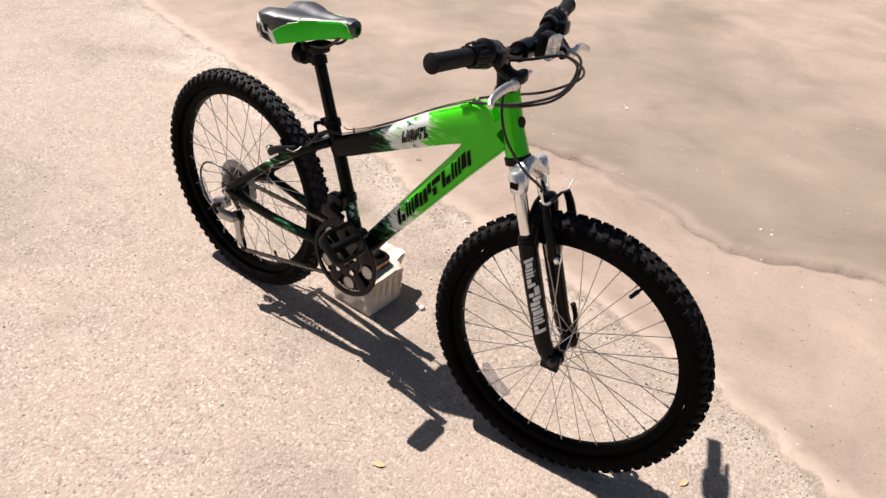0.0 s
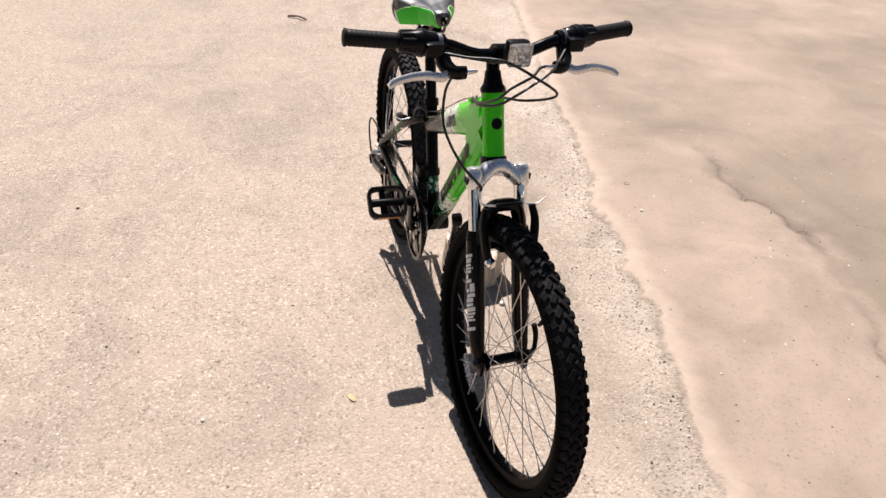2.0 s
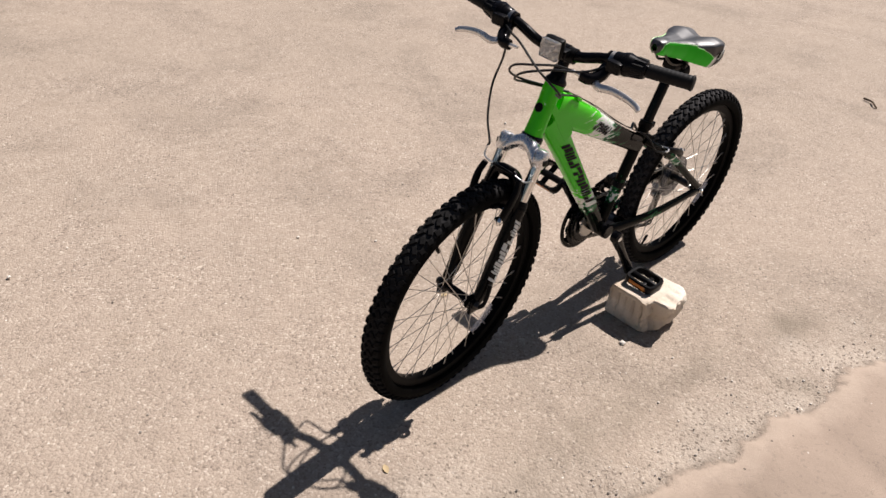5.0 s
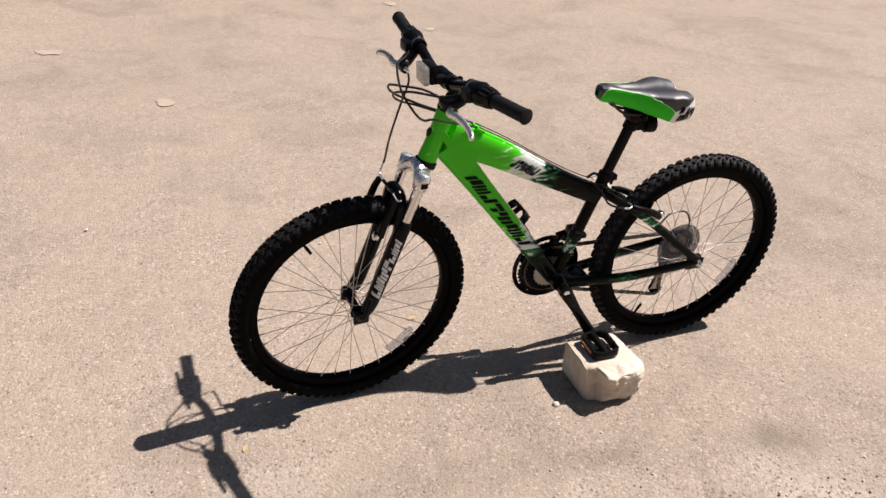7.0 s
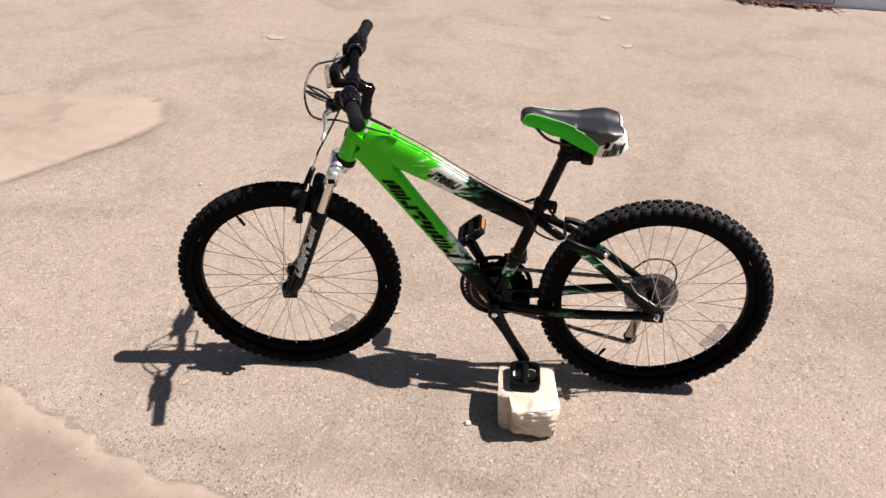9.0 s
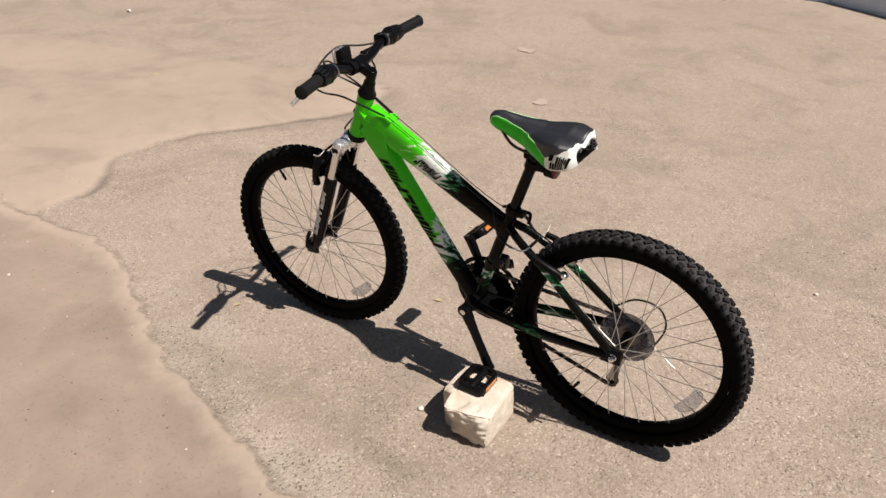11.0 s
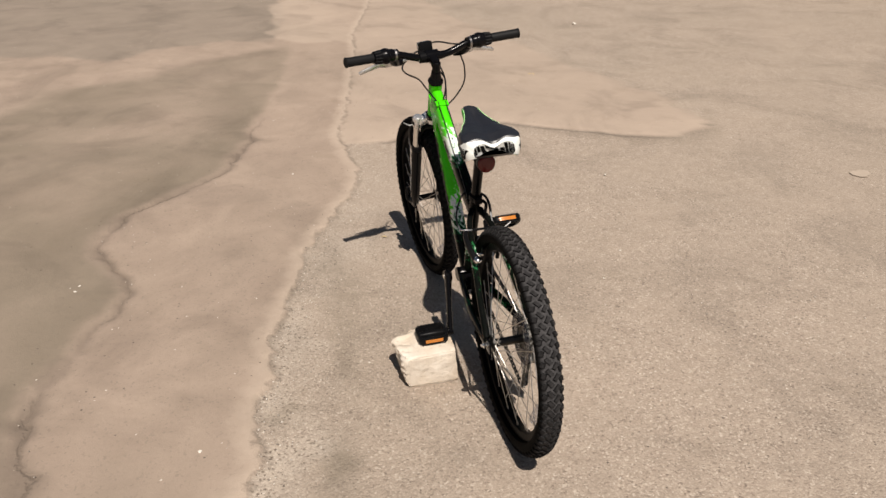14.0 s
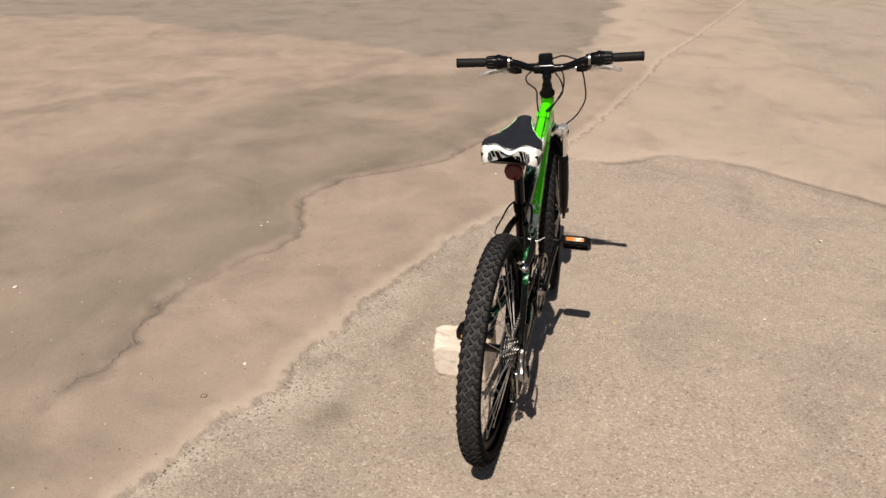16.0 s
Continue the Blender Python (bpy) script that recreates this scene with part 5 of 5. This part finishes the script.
def pedal(centre, sgn, tilt, floor=0.012):
    """A plastic cage pedal with end plates, cross bars, a barrel and a reflector at either edge."""
    c = np.asarray(centre, float) + np.array((0, sgn * 0.058, 0))
    T = Matrix.Translation(c) @ Matrix.Rotation(tilt, 4, "Y")
    ang = np.arange(40) * 2 * np.pi / 40
    ca, sa = np.cos(ang), np.sin(ang)
    ca, sa = np.sign(ca) * np.abs(ca) ** 0.42, np.sign(sa) * np.abs(sa) ** 0.42
    rings = []
    for rx, ry, z in ((0.0315, 0.0385, -0.0105), (0.0385, 0.0455, -0.0110), (0.0400, 0.0470, -0.0085), (0.0400, 0.0470, 0.0085), (0.0385, 0.0455, 0.0110), (0.0315, 0.0385, 0.0105)):
        rings.append(np.stack([rx * ca, ry * sa, np.full(40, z)], 1))
    bits = [moved(skin(rings, False, True), T), moved(rod((0, -sgn * 0.05, 0), (0, sgn * 0.040, 0), 0.0100, 12, None, 0.002), T)]
    bits.append(moved(block((0.068, floor, 0.008), (0, sgn * 0.010, -0.002), 0.002), T))
    bits.append(moved(block((0.016, 0.076, 0.009), (0, 0, 0), 0.002), T))
    for x in (-0.0352, 0.0352):
        for k in range(9):
            for z in (-0.0118, 0.0118):
                bits.append(moved(block((0.0060, 0.0045, 0.0028), (x, -0.034 + 0.0085 * k, z), 0.0008), T))
    ob = part("pedal", join(*bits), PLASTIC, bike, "black plastic cage pedal with amber reflectors")
    for x in (-0.0392, 0.0392):
        part("pedal_reflector", moved(block((0.003, 0.054, 0.0118), (x * 0.992, 0, 0), 0.0012), T), AMBER, ob, "amber reflector")
    part("spindle", moved(rod((0, -sgn * 0.062, 0), (0, -sgn * 0.044, 0), 0.009, 10), T), CHROME, ob)


pedal(pedal_at[1], 1, 0.02)
pedal(pedal_at[-1], -1, 0.70, 0.016)

# sprockets, spoke guard, derailleurs and chain
part("sprockets", join(*[ring_mesh(REAR + np.array((0, -0.058 + 0.0052 * k, 0)), 0.012, 0.027 + 0.0042 * k, 0, 0.002, 14 + 2 * k, 0.003) for k in range(6)], turned([(-0.030, 0.014), (-0.030, 0.018), (0.006, 0.020), (0.006, 0.014)], REAR + np.array((0, -0.034, 0)), (0, 1, 0), 20, True)), CHAIN, rear_wheel, "dull steel sprocket stack")
part("spoke_guard", join(turned([(-0.0008, 0.030), (0.0012, 0.068), (0.0022, 0.070), (0.003, 0.068), (0.0010, 0.030)], REAR + np.array((0, -0.028, 0)), (0, 1, 0), 48, True)), GUARD, rear_wheel, "clear plastic spoke guard disc")
CH = -0.047


def pulley(x, z, r, wide=0.006):
    return turned([(-wide / 2, 0.004), (-wide / 2, r), (wide / 2, r), (wide / 2, 0.004)], (x, CH - 0.004, z), (0, 1, 0), 22, True)


P1, P2 = np.array((0.014, 0, 0.219)), np.array((0.030, 0, 0.135))
der = part("rear_derailleur", join(block((0.018, 0.007, 0.040), (0.004, -0.066, 0.280), 0.002), oval(smooth_line([(0.002, -0.068, 0.266), (-0.026, -0.080, 0.254), (-0.012, -0.080, 0.232), (0.016, -0.064, 0.220)], 4), [0.015] * 13, [0.011] * 13, 10, 2.8), turned([(-0.008, 0.010), (0.008, 0.011), (0.010, 0.007)], (0.002, -0.070, 0.262), (0, -1, 0), 14), turned([(-0.008, 0.011), (0.009, 0.011), (0.011, 0.007)], (0.012, -0.060, 0.217), (0, -1, 0), 14)), GEAR, bike, "silver rear derailleur")
for y in (CH - 0.009, CH + 0.002):
    cage = line((P1[0], y, P1[2]), (P2[0], y, P2[2]), 6)
    part("cage_plate", oval(cage, [0.014, 0.0115, 0.010, 0.010, 0.0115, 0.014], [0.0009] * 6, 10, 3), GEAR, der)
for P in (P1, P2):
    part("pulley", pulley(P[0], P[2], 0.0155), PLASTIC, der)
    part("pulley_bolt", turned([(0, 0.006), (0.003, 0.006), (0.0042, 0.004)], (P[0], CH - 0.0095, P[2]), (0, -1, 0), 10), CHROME, der)
part("parallelogram_link", oval(smooth_line([(-0.004, -0.088, 0.262), (-0.024, -0.093, 0.250), (-0.010, -0.092, 0.234)], 4), [0.006] * 9, [0.004] * 9, 8, 2.6), GLOSSY, der, "black link plate")
fd = CRANK + SEAT_AXIS * 0.118
part("front_derailleur", join(turned([(-0.008, 0.0165), (-0.008, 0.019), (0.008, 0.019), (0.008, 0.0165)], CRANK + SEAT_AXIS * 0.135, SEAT_AXIS, 18, True), block((0.044, 0.026, 0.038), fd + np.array((-0.016, -0.026, 0.010)), 0.007), block((0.016, 0.050, 0.014), fd + np.array((-0.026, -0.012, 0.016)), 0.004), block((0.060, 0.002, 0.020), fd + np.array((-0.010, -0.041, -0.010)), 0.0008, pose(0, 0, 0, 0, 12, 0)), block((0.060, 0.002, 0.026), fd + np.array((-0.010, -0.054, -0.012)), 0.0008, pose(0, 0, 0, 0, 12, 0))), GLOSSY, bike, "black front derailleur")


def arc(c, r, a0, a1, n):
    return [np.array((c[0] + r * math.cos(a), 0, c[2] + r * math.sin(a))) for a in np.linspace(a0, a1, n)]


path = arc(CRANK, 0.068, 1.60, -1.75, 26) + [P2 + np.array((0.004, 0, -0.017))] + arc(P2, 0.0165, -1.6, -3.9, 6) + arc(P1, 0.0165, -0.8, 1.0, 5) + arc(REAR, 0.036, 4.55, 1.62, 14)
path = np.array(path + [path[0]])
seg = np.concatenate([[0], np.cumsum(np.linalg.norm(np.diff(path, axis=0), axis=1))])
links = []
count = int(seg[-1] / 0.0127) // 2 * 2
for k in range(count):
    s = seg[-1] * k / count
    p = np.array([np.interp(s, seg, path[:, n]) for n in range(3)])
    q = np.array([np.interp(min(seg[-1], s + 0.0127), seg, path[:, n]) for n in range(3)])
    d = unit(q - p)
    wide = 0.0072 if k % 2 else 0.0048
    m = Matrix.Translation((p + q) / 2 + np.array((0, CH + 0.004, 0))) @ Matrix((Vector(d), Vector((0, 1, 0)), Vector(np.cross(d, (0, 1, 0))))).transposed().to_4x4()
    for y in (-wide / 2, wide / 2):
        links.append(moved(block((0.0150, 0.0011, 0.0080), (0, y, 0)), m))
    links.append(moved(rod((-0.0063, -0.0032, 0), (-0.0063, 0.0032, 0), 0.0034, 6), m))
part("chain", join(*links), CHAIN, bike, "dull steel roller chain", 0)


# ---- stone block under the pedal ----
# the split left face: how far it stands out at the top and at the foot, along x, with a notch ahead
FACE_X = [0.225, 0.240, 0.290, 0.335, 0.350, 0.358, 0.392]
FACE_TOP = [0.239, 0.244, 0.258, 0.266, 0.258, 0.213, 0.203]
FACE_LOW = [0.231, 0.235, 0.226, 0.222, 0.219, 0.213, 0.205]


def stone_block():
    n, h = 34, 0.113
    bm = bmesh.new()
    bmesh.ops.create_cube(bm, size=2.0)
    bmesh.ops.subdivide_edges(bm, edges=bm.edges[:], cuts=n, use_grid_fill=True)
    mid = Vector((0.31, 0.150, 0.055))
    for v in bm.verts:
        x, y, z = v.co
        s, t, k = (x + 1) / 2, (y + 1) / 2, (z + 1) / 2
        rear, ahead = 0.243 - 0.012 * k * t, 0.386 + 0.006 * k
        px = rear + (ahead - rear) * s
        near = 0.078 + 0.008 * k - 0.006 * s
        wob = 0.012 * noise.noise(Vector((k * 3.0, 4.2, 1.7)))
        bulge = np.interp(px + wob, FACE_X, FACE_TOP) * k**0.55 + np.interp(px, FACE_X, FACE_LOW) * (1 - k**0.55)
        q = Vector((px, near + (bulge - near) * t, h * k))
        out = sum(abs(c) > 0.93 for c in (x, y, z))
        if out > 1:
            q = q + (mid - q) * (0.025 if out == 2 else 0.05)
        # rough split face, hollow under the notch
        if t > 0.8:
            amount = min(1.0, (t - 0.8) / 0.16)
            q.y += amount * (0.006 * noise.noise(Vector((x * 2.0, 3.1, z * 1.8))) + 0.006 * noise.noise(Vector((x * 5, 9.1, z * 5))))
            q.y -= amount * 0.014 * math.exp(-(((px - 0.345) / 0.020) ** 2)) * math.exp(-(((k - 0.45) / 0.25) ** 2))
        # chipped ledge on the top towards the split face
        if k > 0.97 and t > 0.6:
            q.z -= 0.006 * min(1.0, (t - 0.6) / 0.12) * max(0.0, min(1.0, 0.4 + 2.2 * noise.noise(Vector((px * 26, q.y * 22, 2.0)))))
        # flutes on the front face
        if s > 0.97 and 0.15 < k < 0.9:
            q.x -= 0.009 * max(0.0, math.sin(t * 30.0)) ** 2 * min(1, (0.9 - k) * 8) * min(1, (k - 0.15) * 3)
        q += Vector(noise.noise_vector(q * 42.0)) * 0.0016 + Vector(noise.noise_vector(q * 14.0)) * 0.0022
        q.z = min(max(q.z, -0.002), h + 0.0005) if k > 0.99 else max(q.z, -0.002)
        v.co = q
    d = bpy.data.meshes.new("stone_block")
    bm.to_mesh(d)
    bm.free()
    d.materials.append(STONE)
    d.shade_smooth()
    d.set_sharp_from_angle(angle=radians(45))
    return tagged(new("stone_block", d), "pale chipped limestone block under the bicycle pedal", "stone block")


stone_block()


# ---- loose things on the ground ----
def pebble_mesh(size, seed, squash=0.65):
    rng = random.Random(seed)
    bm = bmesh.new()
    bmesh.ops.create_icosphere(bm, subdivisions=1, radius=size)
    for v in bm.verts:
        v.co *= 0.8 + 0.4 * rng.random()
        v.co.z *= squash
    bm.verts.index_update()
    m = np.array([v.co[:] for v in bm.verts]), [tuple(v.index for v in f.verts) for f in bm.faces]
    bm.free()
    return m


GRIT = leaf_material("grit_stones", (0.16, 0.13, 0.105), (0.66, 0.60, 0.53))
PALE = worn("pale_stone", (0.66, 0.61, 0.54), 0.85, 0.0, 0.15, 0.1, 90, 0.4)
DRY = worn("dry_leaf", (0.46, 0.35, 0.20), 0.8, 0.0, 0.35)
STRAW = worn("straw_leaf", (0.42, 0.345, 0.275), 0.8, 0.0, 0.2)
TWIG = worn("twig_bark", (0.10, 0.070, 0.045), 0.85, 0.0, 0.35)


def ground_z(x, y):
    return 0.0075 if y > np.interp(x, EDGE_X, EDGE_Y) else 0.0


bits, rng = [], random.Random(5)
shapes = [pebble_mesh(1.0, k) for k in range(8)]
for k in range(2600):
    x, y = rng.uniform(-2.2, 3.6), rng.uniform(-2.0, 1.9)
    if k % 3 == 0:
        x = rng.uniform(-0.9, 2.6)
        y = float(np.interp(x, EDGE_X, EDGE_Y)) - abs(rng.gauss(0, 0.07))
    size = 0.0011 + 0.0026 * rng.random() ** 4
    v, f = shapes[k % 8]
    bits.append((v * size + np.array((x, y, ground_z(x, y) + size * 0.35)), f))
tagged(put_mesh("loose_grit", join(*bits), GRIT, None, "", 0), "fine loose grit and small stones scattered on asphalt", "grit", kind="stuff")


def pebble(x, y, size, seed):
    ob = put_mesh("pebble", pebble_mesh(size, seed, 0.6), PALE, None, "", 50)
    ob.location = (x, y, ground_z(x, y) + size * 0.42)
    return tagged(ob, "small pale pebble lying on the asphalt", "pebble", "pebbles")


for k, (x, y, s) in enumerate(((0.466, 0.201, 0.0095), (1.688, -1.109, 0.007), (5.559, -2.645, 0.022), (2.059, 0.436, 0.007), (-0.343, -1.029, 0.007), (1.117, 1.284, 0.007), (0.109, 0.828, 0.006), (0.708, -0.629, 0.005), (0.902, -0.796, 0.006), (1.077, 1.293, 0.007), (0.296, 1.888, 0.009))):
    pebble(x, y, s, 20 + k)


def leaf(x, y, length, turn, material, label, curl=0.05):
    rows = []
    for s in np.linspace(0, 1, 9):
        w = 0.26 * length * math.sin(math.pi * min(1, s * 0.94 + 0.03)) ** 0.8
        z = curl * length * math.sin(s * 2.6)
        rows.append([(s * length, -w, z + 3 * curl * w), (s * length, 0, z), (s * length, w, z + 4 * curl * w)])
    g = np.array(rows).reshape(-1, 3)
    f = [(3 * i + j, 3 * i + j + 1, 3 * i + j + 4, 3 * i + j + 3) for i in range(8) for j in range(2)]
    back = g - np.array((0, 0, 0.0008))
    mesh = join((g, f), (back, [q[::-1] for q in f]))
    ob = put_mesh("dry_leaf", mesh, material, None, "", 60)
    ob.matrix_world = pose(x, y, ground_z(x, y) + 0.001, 0, 0, turn)
    return tagged(ob, label, "leaf", "fallen leaves")


def flat_leaf(x, y, size, seed):
    """A trodden leaf: a thin patch with a ragged outline."""
    rng = random.Random(seed)
    n = 18
    rim = [(size * (0.30 + 0.22 * rng.random()) * math.cos(a) * 1.5, size * (0.30 + 0.22 * rng.random()) * math.sin(a)) for a in np.arange(n) * 2 * math.pi / n]
    rings = [np.array([(px * k, py * k, z) for px, py in rim]) for k, z in ((0.98, 0.0), (1.0, 0.0012), (0.6, 0.0028), (0.1, 0.0022))]
    ob = put_mesh("dry_leaf", skin(rings), STRAW, None, "", 60)
    ob.matrix_world = pose(x, y, ground_z(x, y) + 0.0005, 0, 0, seed * 40)
    return tagged(ob, "pale flattened dry leaf on the asphalt", "leaf", "fallen leaves")


leaf(0.707, -0.282, 0.030, 20, DRY, "small dry yellow leaf on the asphalt")
leaf(1.261, 0.105, 0.026, 70, DRY, "small dry yellow leaf beside the wheel shadow")
leaf(3.684, -1.469, 0.09, -20, DRY, "curled brown leaf on the dusty asphalt")
leaf(4.917, -0.866, 0.06, 100, DRY, "dark curled leaf on the dusty asphalt")
for k, (lx, ly, size) in enumerate(((1.386, -2.405, 0.10), (2.02, -3.45, 0.13), (-0.33, -2.37, 0.05), (-0.44, -3.57, 0.08), (-0.37, -4.38, 0.12))):
    flat_leaf(lx, ly, size, k + 3)
tw = put_mesh("twig", tube(smooth_line([(-2.19, -0.16, 0.010), (-2.175, -0.115, 0.012), (-2.135, -0.09, 0.016), (-2.11, -0.065, 0.009)], 5), np.interp(np.arange(16), [0, 15], [0.006, 0.004]), 8), TWIG, None, "", 50)
tagged(tw, "short bent brown twig on the asphalt", "twig")
cap = put_mesh("metal_ring", turned([(0, 0.0080), (0, 0.0092), (0.0015, 0.0096), (0.0022, 0.0090), (0.002, 0.0080)], (0, 0, 0), (0, 0, 1), 22, True), DARKSTEEL, None, "", 40)
cap.location = (-0.071, 0.861, 0.0075)
tagged(cap, "small dull metal ring lying on the asphalt", "ring")

# ---- painted kerb with a hedge behind, at the yard's edge ----
KERB_PAINT = worn("blue_white_kerb_paint", (0.66, 0.74, 0.86), 0.8, 0.0, 0.12, 0.1, 30, 0.4)
SOIL = worn("leaf_mould", (0.15, 0.075, 0.055), 0.95, 0.0, 0.4, 0.1, 40, 0.8)
HEDGE = leaf_material("hedge_leaves", (0.022, 0.045, 0.016), (0.05, 0.10, 0.028))
CORE = worn("hedge_inner_shade", (0.018, 0.016, 0.012), 0.95)
KA, KB = np.array((9.60, -8.30)), np.array((-3.00, -6.19))
kd = unit(np.array((*(KB - KA), 0)))
kn = np.array((-kd[1], kd[0], 0))
kn = kn if kn[1] < 0 else -kn
BEND, TURN, KEND = np.array((0.42, -6.76)), np.array((-1.35, -5.24)), np.array((-5.4, -4.42))
for p0, p1 in ((KA, BEND), (BEND, TURN), (TURN, KEND)):
    run = unit(np.array((*(p1 - p0), 0)))
    away = np.array((run[1], -run[0], 0))
    away = away if away[1] < 0 else -away
    count = int(round(np.linalg.norm(p1 - p0) / 1.0))
    step = np.linalg.norm(p1 - p0) / count
    for k in range(count):
        a = np.array((*p0, 0)) + run * (step * k)
        v = []
        for along in (0.0, step - 0.006):
            for off, z in ((0.0, -0.02), (0.0, 0.175), (0.015, 0.19), (0.15, 0.19), (0.165, 0.175), (0.165, -0.02)):
                v.append(a + run * along + away * off + np.array((0, 0, z)))
        n = 6
        f = [(i, (i + 1) % n, n + (i + 1) % n, n + i) for i in range(n)] + [tuple(range(n))[::-1], tuple(range(n, 2 * n))]
        ob = put_mesh("kerb_stone", (np.array(v), f), KERB_PAINT, None, "", 30)
        tagged(ob, "pale blue painted concrete kerb stone in shade" if p0 is KA else "pale blue painted concrete kerb stone", "kerb", "kerb row", "structure")
rng = random.Random(9)
leaves, fall = [], []
for k in range(22000):
    if k < 7000:  # the hedge itself
        s, off = rng.uniform(-1, 9.3), rng.uniform(0.17, 0.9)
        z = rng.uniform(0.15, 2.2)
    else:  # unseen boughs over the kerb, added to cast its ragged shade
        s = rng.uniform(4.4, 9.2)
        reach = np.interp(s, [4.4, 5.2, 7.6, 8.6, 9.2], [0.05, 0.25, 0.85, 0.70, 0.0]) + 0.22 * noise.noise(Vector((s * 3.1, 7, 0)))
        off, z = rng.uniform(-max(0.02, reach), 0.6), rng.uniform(1.3, 2.4)
    z += 0.25 * noise.noise(Vector((s * 1.3, off * 2, 0)))
    c = np.array((*KA, 0)) + kd * s + kn * off + np.array((0, 0, max(0.05, z)))
    m = Euler((rng.uniform(-0.7, 0.7), rng.uniform(-0.7, 0.7), rng.uniform(0, 6.3))).to_matrix()
    w = rng.uniform(0.03, 0.055)
    q = np.array([(m @ Vector(p))[:] for p in ((-w, 0, 0), (0, -w * 0.55, 0.008), (w, 0, 0), (0, w * 0.55, 0.008))]) + c
    leaves.append((q, [(0, 1, 2, 3)]))
# solid near-black core that stands for the shade inside the hedge
hedge_core = []
for s in np.linspace(-1, 9.3, 22):
    c = np.array((*KA, 0)) + kd * s + kn * 0.74
    j = 0.12 * noise.noise(Vector((s, 1, 0)))
    hedge_core.append(np.array([c + kn * (x + j) + np.array((0, 0, z)) for x, z in ((-0.45, 0.0), (-0.5, 0.9), (-0.45, 1.9), (0.0, 2.2), (0.5, 1.9), (0.55, 0.0))]))
hedge = put_mesh("hedge", join(*leaves), HEDGE, None, "", 0)
tagged(hedge, "dense dark green hedge with unseen boughs added to shade the kerb", "hedge", kind="stuff")
part("hedge_core", skin(hedge_core), CORE, hedge)
for k in range(2600):
    if k < 2250:
        s, off = rng.uniform(3, 8.6), -abs(rng.gauss(0, 0.22)) - 0.01
        c = np.array((*KA, 0)) + kd * s + kn * off
    else:  # a drift further along the kerb
        c = np.array((-1.98 + 0.22 * max(-1.6, min(1.6, rng.gauss(0, 1))), 0, 0))
        c[1] = np.interp(c[0], [KEND[0], TURN[0]], [KEND[1], TURN[1]]) + abs(rng.gauss(0, 0.07)) + 0.02
    c = c+ np.array((0, 0, 0.009 + 0.01 * rng.random()))
    a = rng.uniform(0, 6.3)
    w = rng.uniform(0.02, 0.045)
    q = np.array([(w * math.cos(a), w * math.sin(a), 0.004), (-w * 0.5 * math.sin(a), w * 0.5 * math.cos(a), 0.010), (-w * math.cos(a), -w * math.sin(a), 0.002), (w * 0.5 * math.sin(a), -w * 0.5 * math.cos(a), 0.008)]) + c
    fall.append((q, [(0, 1, 2, 3)]))
tagged(put_mesh("leaf_litter", join(*fall), SOIL, None, "", 0), "dark dead leaves gathered along the kerb", "leaf litter", kind="stuff")
